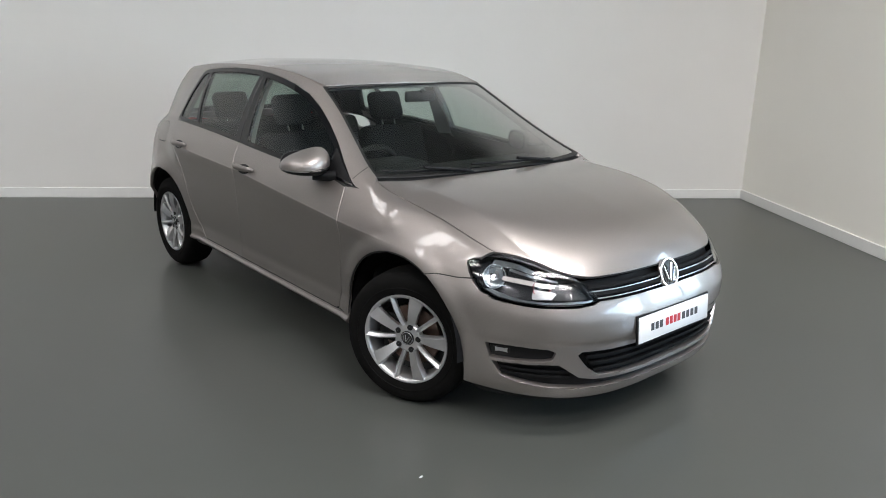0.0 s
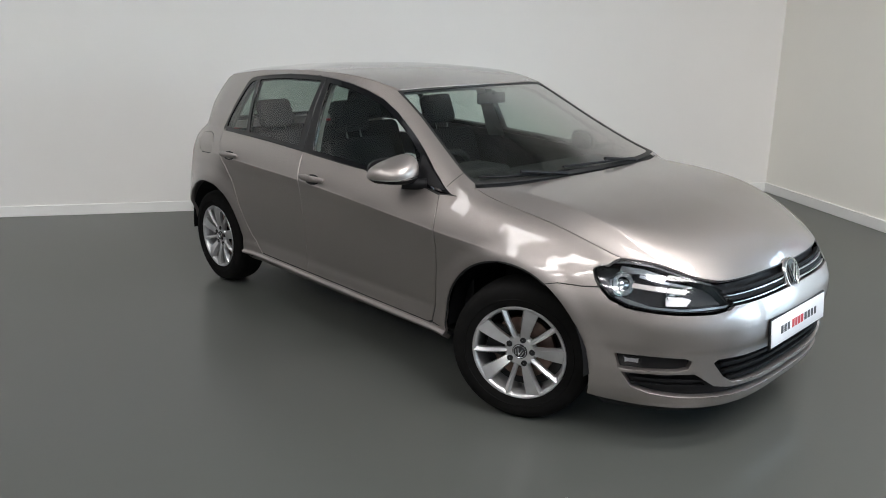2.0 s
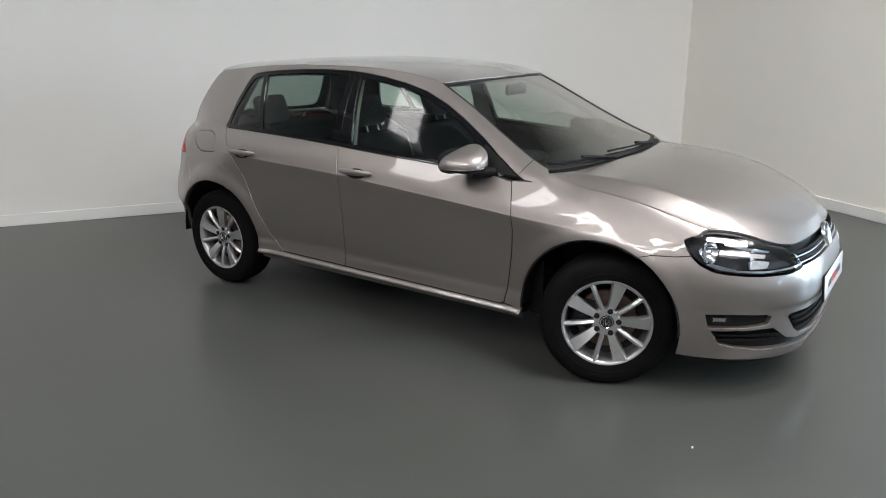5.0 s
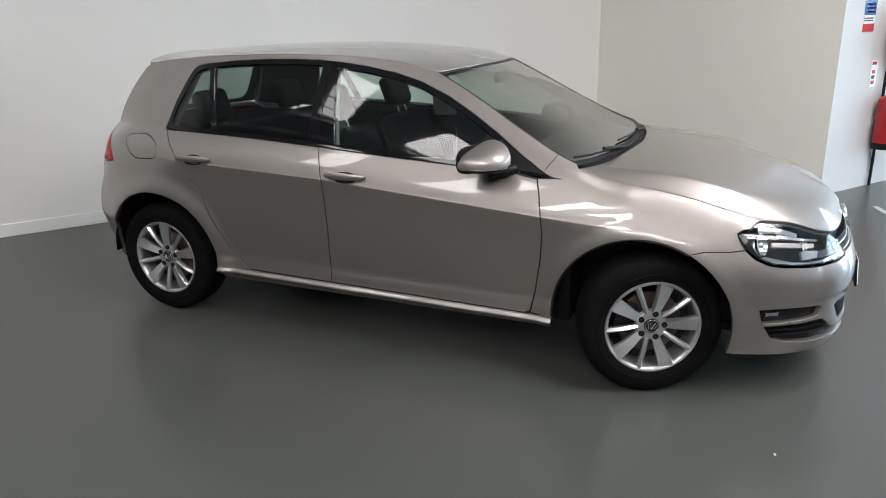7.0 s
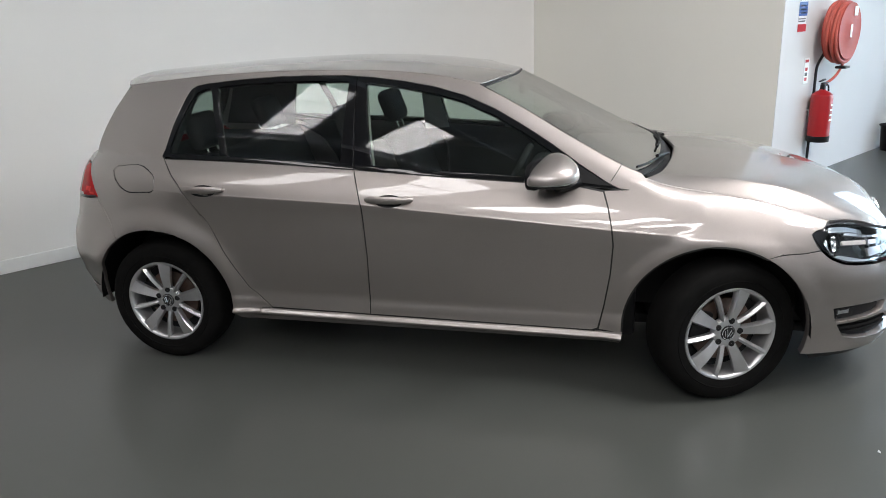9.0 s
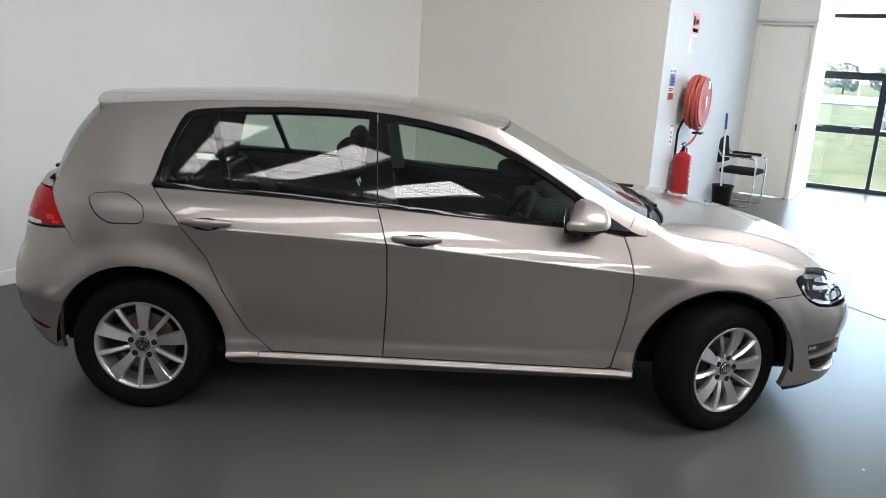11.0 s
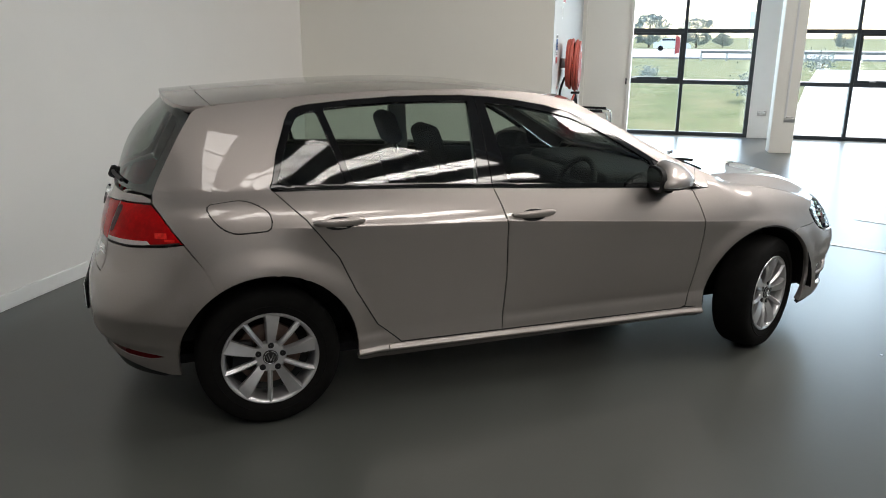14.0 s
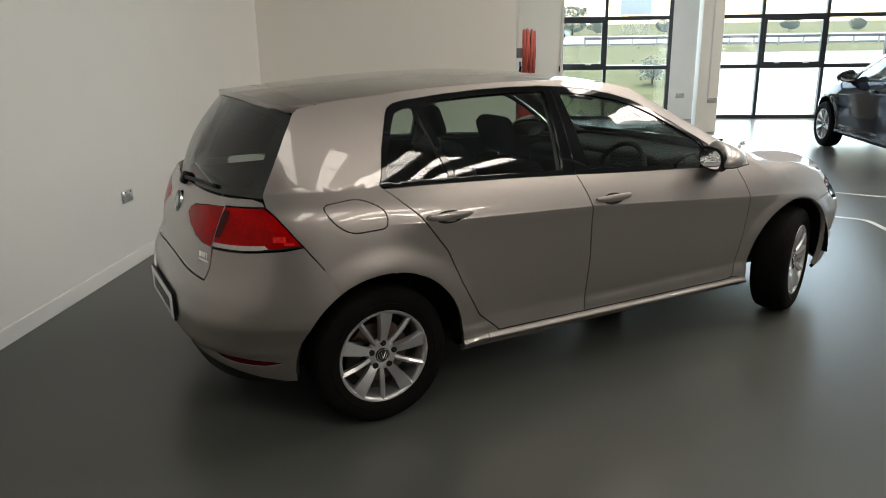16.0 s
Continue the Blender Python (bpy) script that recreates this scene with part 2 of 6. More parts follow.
def mirrored(ob, parent=None):
    """The same part for the car's other side, turned over."""
    if ob.name in SHEETS:
        pos, faces, mat, nor = SHEETS[ob.name]
        o = mesh_object(ob.data.name, [(p[0], -p[1], p[2]) for p in pos], [f[::-1] for f in faces], mat, None, [(n[0], -n[1], n[2]) for n in nor])
    else:
        o = ob.copy()
        scene.collection.objects.link(o)
        o.data = ob.data.copy()
        flip = Matrix.Diagonal((1, -1, 1, 1))
        o.data.transform(flip)
        o.data.flip_normals()
        o.matrix_basis = flip @ ob.matrix_basis @ flip
    o.parent = parent if parent else ob.parent
    if "label" in ob:
        o["label"] = ob["label"]
    return o


def add_box(bm, x0, x1, y0, y1, z0, z1, bevel=0.0, seg=2, m=None):
    r = bmesh.ops.create_cube(bm, size=1, matrix=Matrix.LocRotScale(((x0 + x1) / 2, (y0 + y1) / 2, (z0 + z1) / 2), None, (x1 - x0, y1 - y0, z1 - z0)))
    vs = r["verts"]
    if bevel:
        es = list({e for v in vs for e in v.link_edges})
        g = bmesh.ops.bevel(bm, geom=es, offset=bevel, segments=seg, profile=0.5, affect="EDGES")
        vs = list({v for f in g["faces"] for v in f.verts} | {v for v in vs if v.is_valid})
    if m is not None:
        bmesh.ops.transform(bm, matrix=m, verts=[v for v in vs if v.is_valid])
    return vs


def boxed(x0, x1, y0, y1, z0, z1, bevel=0.0, seg=2, m=None):
    bm = bmesh.new()
    add_box(bm, x0, x1, y0, y1, z0, z1, bevel, seg, m)
    return bm


def add_rod(bm, a, b, r0, r1=None, seg=12):
    a, b = Vector(a), Vector(b)
    q = (b - a).to_track_quat("Z", "Y").to_matrix().to_4x4()
    return bmesh.ops.create_cone(bm, cap_ends=True, segments=seg, radius1=r0, radius2=r0 if r1 is None else r1, depth=(b - a).length,
                                 matrix=Matrix.Translation((a + b) / 2) @ q)["verts"]


def tube(pts, r, seg=10, closed=False):
    """A bent tube through points."""
    bm = bmesh.new()
    pts = [Vector(p) for p in pts]
    rings, n = [], len(pts)
    up = None
    for i, p in enumerate(pts):
        d = (pts[(i + 1) % n] - pts[i - 1]) if closed or 0 < i < n - 1 else (pts[1] - pts[0] if i == 0 else pts[-1] - pts[-2])
        d.normalize()
        if up is None:
            up = Vector((0, 0, 1)) if abs(d.z) < 0.9 else Vector((1, 0, 0))
        up = (up - d * up.dot(d)).normalized()
        s = d.cross(up)
        rings.append([bm.verts.new(p + r * (math.cos(2 * math.pi * k / seg) * up + math.sin(2 * math.pi * k / seg) * s)) for k in range(seg)])
    for i in range(n if closed else n - 1):
        a, b = rings[i], rings[(i + 1) % n]
        for k in range(seg):
            bm.faces.new((a[k], a[(k + 1) % seg], b[(k + 1) % seg], b[k]))
    if not closed:
        bm.faces.new(rings[0])
        bm.faces.new(rings[-1])
    return bm


def arc_points(pts, r=0.05, n=5):
    """Rounds the corners of a path."""
    pts = [Vector(p) for p in pts]
    out = [pts[0]]
    for a, b, c in zip(pts, pts[1:], pts[2:]):
        u, v = (a - b), (c - b)
        k = min(r, u.length / 2.1, v.length / 2.1)
        p, q = b + u.normalized() * k, b + v.normalized() * k
        for i in range(n + 1):
            t = i / n
            out.append(p * (1 - t) ** 2 + b * 2 * t * (1 - t) + q * t * t)
    return out + [pts[-1]]


def lathe(profile, seg=64, axis="Y", sign=1, closed=False):
    """Turns (radius, height) points round an axis."""
    bm = bmesh.new()
    rings = []
    for r, h in profile:
        ring = []
        for k in range(seg):
            c, s = r * math.cos(2 * math.pi * k / seg), r * math.sin(2 * math.pi * k / seg)
            ring.append(bm.verts.new((c, sign * h, s) if axis == "Y" else (c, s, h)))
        rings.append(ring)
    n = len(rings)
    for i in range(n if closed else n - 1):
        a, b = rings[i], rings[(i + 1) % n]
        for k in range(seg):
            bm.faces.new((a[k], a[(k + 1) % seg], b[(k + 1) % seg], b[k]))
    return bm


def inside(p, poly):
    c, n = False, len(poly)
    for i in range(n):
        (x0, y0), (x1, y1) = poly[i], poly[i - 1]
        if (y0 > p[1]) != (y1 > p[1]) and p[0] < (x1 - x0) * (p[1] - y0) / (y1 - y0) + x0:
            c = not c
    return c


def rounded(poly, r=0.02, n=4):
    """A 2D outline with rounded corners."""
    out, k = [], len(poly)
    for i in range(k):
        a, b, c = Vector(poly[i - 1]), Vector(poly[i]), Vector(poly[(i + 1) % k])
        u, v = a - b, c - b
        d = min(r, u.length / 2.2, v.length / 2.2)
        p, q = b + u.normalized() * d, b + v.normalized() * d
        for j in range(n + 1):
            t = j / n
            w = p * (1 - t) ** 2 + b * 2 * t * (1 - t) + q * t * t
            out.append((w.x, w.y))
    return out


def spread(a, b, step):
    n = max(1, int(math.ceil((b - a) / step)))
    return [a + (b - a) * i / n for i in range(1, n)]


def surface_normal(f, a, b, ea, eb):
    n = (f(a + ea, b) - f(a - ea, b)).cross(f(a, b + eb) - f(a, b - eb))
    p = f(a, b)
    if n.length < 1e-12:
        return Vector((0, 0, 1))
    n.normalize()
    c = Vector((max(-1.0, min(1.25, p.x)) * 0.8, 0, 0.55))
    return n if n.dot(p - c) > 0 else -n


def panel(name, poly, f, mat, parent, step=(0.04, 0.04), holes=(), depth=0.02, gap=0.002, lift=0.0, eps=(0.006, 0.006), label="", cuts=None, ridges=()):
    """A sheet of bodywork: the outline poly in the two parameters of the surface f, cut fine, laid on f, with turned-in edges."""
    bm = bmesh.new()
    bm.faces.new([bm.verts.new((a, b, 0)) for a, b in poly])
    a0, a1 = min(p[0] for p in poly), max(p[0] for p in poly)
    b0, b1 = min(p[1] for p in poly), max(p[1] for p in poly)
    planes = [((c, 0, 0), (1, 0, 0)) for c in (cuts or spread(a0, a1, step[0])) if a0 < c < a1]
    planes += [((0, c, 0), (0, 1, 0)) for c in spread(b0, b1, step[1])]
    for (xa, ya), (xb, yb) in ridges:
        planes.append(((xa, ya, 0), (yb - ya, xa - xb, 0)))
    for h in holes:
        for i in range(len(h)):
            (xa, ya), (xb, yb) = h[i - 1], h[i]
            if math.hypot(xb - xa, yb - ya) > 1e-6:
                planes.append(((xa, ya, 0), (yb - ya, xa - xb, 0)))
    for co, no in planes:
        bmesh.ops.bisect_plane(bm, geom=bm.verts[:] + bm.edges[:] + bm.faces[:], dist=1e-6, plane_co=co, plane_no=no)
    for h in holes:
        bad = [g for g in bm.faces if inside(g.calc_center_median(), h)]
        bmesh.ops.delete(bm, geom=bad, context="FACES")
    bmesh.ops.remove_doubles(bm, verts=bm.verts, dist=1e-6)
    bm.verts.index_update()
    prm = [(v.co.x, v.co.y) for v in bm.verts]
    nor = [surface_normal(f, a, b, *eps) for a, b in prm]
    pos = [f(a, b) + n * lift for (a, b), n in zip(prm, nor)]
    faces = []
    for g in bm.faces:
        ids = [v.index for v in g.verts]
        e = sum(((pos[ids[i]] - pos[ids[0]]).cross(pos[ids[i + 1]] - pos[ids[0]]) for i in range(1, len(ids) - 1)), Vector())
        faces.append(ids if e.dot(nor[ids[0]]) >= 0 else ids[::-1])
    out = {}
    rim = []
    for e in bm.edges:
        if len(e.link_faces) == 1:
            i, j = (v.index for v in e.verts)
            mid = sum((pos[v.index] for v in e.link_faces[0].verts), Vector()) / len(e.link_faces[0].verts)
            o = (pos[j] - pos[i]).cross(nor[i])
            if o.length < 1e-9:
                continue
            o.normalize()
            if o.dot(mid - pos[i]) > 0:
                o = -o
                rim.append((j, i))
            else:
                rim.append((i, j))
            for k in (i, j):
                out[k] = out.get(k, Vector()) + o
    bm.free()
    for k in out:
        if out[k].length > 1e-6:
            out[k].normalize()
        pos[k] = pos[k] - out[k] * gap
    n0 = len(pos)
    if depth:
        ring1, ring2 = {}, {}
        for k, o in out.items():
            ring1[k] = len(pos)
            pos.append(pos[k] + o * min(0.0005, gap * 0.5) - nor[k] * 0.003)
            nor.append((o + nor[k] * 0.25).normalized())
            ring2[k] = len(pos)
            pos.append(pos[k] - nor[k] * depth)
            nor.append(o)
        for i, j in rim:
            faces.append([i, ring1[i], ring1[j], j])
            faces.append([ring1[i], ring2[i], ring2[j], ring1[j]])
    ob = mesh_object(name, pos, faces, mat, parent, nor, label=label)
    SHEETS[ob.name] = (pos, faces, mat, nor)
    return ob


def coons(edge_u0, edge_u1, edge_v0, edge_v1, bulge=None):
    """A patch between four edges: u0(v), u1(v), v0(u), v1(u)."""
    c00, c01, c10, c11 = edge_u0(0), edge_u0(1), edge_u1(0), edge_u1(1)

    def f(u, v):
        p = ((1 - u) * edge_u0(v) + u * edge_u1(v) + (1 - v) * edge_v0(u) + v * edge_v1(u)
             - ((1 - u) * (1 - v) * c00 + (1 - u) * v * c01 + u * (1 - v) * c10 + u * v * c11))
        return p + bulge(u, v) if bulge else p
    return f


def path3(*pts):
    """A smooth curve over 0..1 through 3D points."""
    n = len(pts) - 1
    fx, fy, fz = (curve(*[(i / n, p[k]) for i, p in enumerate(pts)]) for k in range(3))
    return lambda t: Vector((fx(t), fy(t), fz(t)))


# ---- the shape of the hatchback: nose to +x, its right side to -y ----
def curve(*pts):
    """Monotone cubic through (a, b) points."""
    pts = sorted(pts)
    xs = [p[0] for p in pts]
    ys = [p[1] for p in pts]
    n = len(xs)
    d = [(ys[i + 1] - ys[i]) / (xs[i + 1] - xs[i]) for i in range(n - 1)]
    m = [d[0]] + [0 if d[i - 1] * d[i] <= 0 else 2 * d[i - 1] * d[i] / (d[i - 1] + d[i]) for i in range(1, n - 1)] + [d[-1]]

    def at(x):
        if x <= xs[0]:
            return ys[0] + m[0] * (x - xs[0])
        if x >= xs[-1]:
            return ys[-1] + m[-1] * (x - xs[-1])
        i = 0
        while x > xs[i + 1]:
            i += 1
        h = xs[i + 1] - xs[i]
        t = (x - xs[i]) / h
        return (ys[i] * (1 + 2 * t) * (1 - t) ** 2 + h * m[i] * t * (1 - t) ** 2
                + ys[i + 1] * t * t * (3 - 2 * t) + h * m[i + 1] * t * t * (t - 1))
    return at


# half width, nose and tail of the body by height
body_w = curve((0.17, 0.765), (0.225, 0.788), (0.255, 0.812), (0.270, 0.838), (0.279, 0.849), (0.286, 0.850), (0.299, 0.838), (0.315, 0.8365), (0.335, 0.8375), (0.372, 0.8325), (0.40, 0.8365), (0.52, 0.850),
               (0.65, 0.859), (0.76, 0.8665), (0.822, 0.8735), (0.8265, 0.8715), (0.845, 0.8647), (0.88, 0.849), (0.93, 0.8215), (1.0, 0.777), (1.1, 0.715))
nose = curve((0.14, 2.00), (0.165, 2.065), (0.20, 2.095), (0.24, 2.105), (0.30, 2.108), (0.38, 2.108), (0.425, 2.110), (0.445, 2.120), (0.47, 2.123), (0.52, 2.122), (0.58, 2.105),
             (0.64, 2.075), (0.70, 2.045), (0.76, 1.99), (0.85, 1.85))
tail = curve((0.17, 1.90), (0.22, 1.965), (0.30, 2.005), (0.365, 2.024), (0.385, 2.042), (0.42, 2.051), (0.50, 2.051), (0.56, 2.046), (0.61, 2.037), (0.645, 2.024), (0.68, 2.006), (0.705, 1.993),
             (0.73, 1.985), (0.82, 1.968), (0.92, 1.935), (1.0, 1.895), (1.1, 1.84))
CREASE_F, CREASE_R = -0.0783, -0.042


def crease(x):
    """How far the shoulder line lies above 0.825 m: two straight runs."""
    return 0.013 + (CREASE_F if x > -0.24 else CREASE_R) * (x + 0.24)


plain_w = curve((0.14, 0.775), (0.17, 0.790), (0.22, 0.808), (0.30, 0.826), (0.36, 0.835), (0.42, body_w(0.42)))
soft_w = curve((0.42, body_w(0.42)), (0.52, 0.849), (0.62, 0.857), (0.70, 0.860), (0.78, 0.856), (0.84, 0.844), (0.88, 0.832), (0.93, 0.806), (1.0, 0.767), (1.1, 0.720))
haunch_w = curve((0.42, 0.856), (0.47, 0.872), (0.53, 0.880), (0.59, 0.880), (0.66, 0.875), (0.74, 0.864), (0.82, 0.847), (0.90, 0.818), (0.98, 0.774), (1.06, 0.727), (1.1, 0.704))
XF, XR, PR = 0.9, -1.0, 3.6
pow_f = curve((0.3, 3.4), (0.5, 3.4), (0.73, 3.0))


def width(x, z):
    k = max(0, min(1, (0.22 - abs(z - 0.825)) / 0.12))
    zz = z - crease(x) * k * k * (3 - 2 * k)
    if z < 0.36:
        zz = z + 0.0137 * (x + 0.74) * min(1, (0.36 - z) / 0.05)
    w = body_w(zz)
    # no sill beyond the wheels
    if z < 0.42 and not -1.0 < x < 1.0:
        w = plain_w(z)
    # the line dies away on the front wing
    f = max(0, min(1, (x - 0.82) / 0.55))
    if f and 0.42 < z < 1.0:
        g = max(0, min(1, (z - 0.42) / 0.34))
        w += (soft_w(z - crease(x) * g * g * (3 - 2 * g)) - w) * f * f * (3 - 2 * f)
    f = max(0, min(1, (-1.05 - x) / 0.30))
    if f and 0.42 < zz < 1.1:
        w += (haunch_w(zz) - w) * f * f * (3 - 2 * f) * min(1, (zz - 0.42) / 0.08)
    return w


def shoulder(slope, d):
    """Two points on a line along the shoulder, d above it."""
    return ((-0.24, 0.838 + d), (0.76, 0.838 + d + slope))


ARCH_F, ARCH_R = (1.268, 0.312, 0.378), (-1.316, 0.316, 0.372)


def flare(x, z):
    """How far the body swells out round the wheel arches."""
    out = 0
    for (cx, cz, r), reach, swell in ((ARCH_F, 0.085, 0.012), (ARCH_R, 0.12, 0.017)):
        k = (reach - math.hypot(x - cx, z - cz) + r) / (reach - 0.007)
        if k > 0:
            k = min(1, k)
            out += swell * k * k * (3 - 2 * k)
    return out


def y_low(x, z):
    """Half width of the lower body at x and z."""
    w = width(x, z) + flare(x, z)
    if x > XF:
        k = min(1, (x - XF) / (nose(z) - XF))
        return w * max(0, 1 - k ** (pow_f(z) - 0.15)) ** (1 / pow_f(z))
    if x < XR:
        k = min(1, (XR - x) / (tail(z) + XR))
        return w * max(0, 1 - k ** PR) ** (1 / PR)
    return w


belt = curve((1.0, 0.90), (0.86, 0.911), (0.46, 0.938), (0.11, 0.958), (-0.3, 0.984), (-0.75, 1.006), (-1.27, 1.02), (-1.9, 1.02))
rail_y = curve((0.6, 0.540), (0.24, 0.565), (0.0, 0.575), (-0.4, 0.585), (-0.9, 0.578), (-1.15, 0.568), (-1.5, 0.535), (-1.8, 0.49))
rail_z = curve((0.6, 1.23), (0.24, 1.326), (0.0, 1.375), (-0.3, 1.397), (-0.6, 1.40), (-1.0, 1.388), (-1.3, 1.365), (-1.6, 1.335), (-1.9, 1.30))
roof_z = curve((0.6, 1.285), (0.42, 1.326), (0.335, 1.341), (0.2, 1.363), (0.05, 1.388), (-0.28, 1.423), (-0.55, 1.433), (-1.0, 1.424), (-1.4, 1.402), (-1.75, 1.378), (-1.95, 1.364))


screen_edge = curve((0.235, 1.327), (0.30, 1.295), (0.365, 1.262), (0.48, 1.200), (0.605, 1.130), (0.735, 1.061), (0.86, 0.999), (0.955, 0.962), (1.05, 0.93))


def y_side(x, z):
    """Half width of the whole side, up to the roof rail."""
    zb = belt(x)
    if z <= zb:
        y = y_low(x, z)
    else:
        f = (z - zb) / (rail_z(x) - zb)
        yb = y_low(x, zb)
        bow = 0.36 - 0.14 * max(0, min(1, (-1.02 - x) / 0.30))
        y = yb + (rail_y(x) - yb) * ((1 - bow) * f + bow * f * f)
    if x > 0.235:
        turn = max(0, 1 - (screen_edge(x) - z) / 0.065)
        y -= (0.003 + 0.013 * (x - 0.235)) * min(1.2, turn) ** 2
    return y


def roof(x, y):
    zr = rail_z(x)
    return zr + (roof_z(x) - zr) * (1 - min(1.3, abs(y) / rail_y(x)) ** 2.4)


def side_map(x, z):
    return Vector((x, -y_side(x, z), z))


def front_map(s, z):
    a, p = abs(s) * math.pi / 2, pow_f(z)
    x = XF + (nose(z) - XF) * max(0, math.cos(a)) ** (2 / (p - 0.15))
    y = (width(x, z) + flare(x, z)) * math.sin(a) ** (2 / p)
    return Vector((x, -math.copysign(y, s), z))


def fx(x, z):
    """Where x lies on the front, for front_map."""
    k = max(0, min(1, (x - XF) / (nose(z) - XF)))
    return (math.acos(k ** ((pow_f(z) - 0.15) / 2)) * 2 / math.pi, z)


def fy(y, z):
    k = min(1, abs(y) / width(1.9, z))
    return (math.copysign(math.asin(k ** (pow_f(z) / 2)) * 2 / math.pi, y), z)


def rear_map(s, z):
    a = abs(s) * math.pi / 2
    x = XR - (tail(z) + XR) * max(0, math.cos(a)) ** (2 / PR)
    y = (width(x, z) + flare(x, z)) * math.sin(a) ** (2 / PR)
    return Vector((x, -math.copysign(y, s), z))


def rx(x, z):
    k = max(0, min(1, (XR - x) / (tail(z) + XR)))
    return (math.acos(k ** (PR / 2)) * 2 / math.pi, z)


def ry(y, z):
    k = min(1, abs(y) / width(-1.8, z))
    return (math.copysign(math.asin(k ** (PR / 2)) * 2 / math.pi, y), z)


def roof_map(x, y):
    return Vector((x, y, roof(x, y)))


hood_y = curve((0.90, 0.735), (1.1, 0.730), (1.4, 0.722), (1.6, 0.705), (1.72, 0.685))
hood_z = curve((0.90, 0.956), (0.965, 0.943), (1.03, 0.921), (1.1, 0.905), (1.4, 0.855), (1.6, 0.80), (1.72, 0.763))


def roll(x):
    k = max(0, min(1, (1.24 - x) / 0.38))
    return 0.115 - 0.085 * k * k * (3 - 2 * k)


def fender_map(x, t):
    """The wing: upright below, rolling over to the bonnet's edge above."""
    z1 = hood_z(x) - roll(x)
    if t <= z1:
        return Vector((x, -y_low(x, t), t))
    k = (t - z1) / 0.17
    y0 = y_low(x, z1)
    d = (y0 - y_low(x, z1 - 0.01)) / 0.01
    h = 0.80 * (hood_z(x) - z1)
    y1, zc = y0 + d * h, z1 + h
    y2, z2 = hood_y(x), hood_z(x)
    return Vector((x, -((1 - k) ** 2 * y0 + 2 * k * (1 - k) * y1 + k * k * y2), (1 - k) ** 2 * z1 + 2 * k * (1 - k) * zc + k * k * z2))


def fender_top(x):
    return (x, hood_z(x) - roll(x) + 0.17)


def arch(c, a0, a1, n=22, grow=0.0):
    """Points along a wheel arch, from angle a0 to a1."""
    return [(c[0] + (c[2] + grow) * math.cos(radians(a0 + (a1 - a0) * i / n)), c[1] + (c[2] + grow) * math.sin(radians(a0 + (a1 - a0) * i / n))) for i in range(n + 1)]


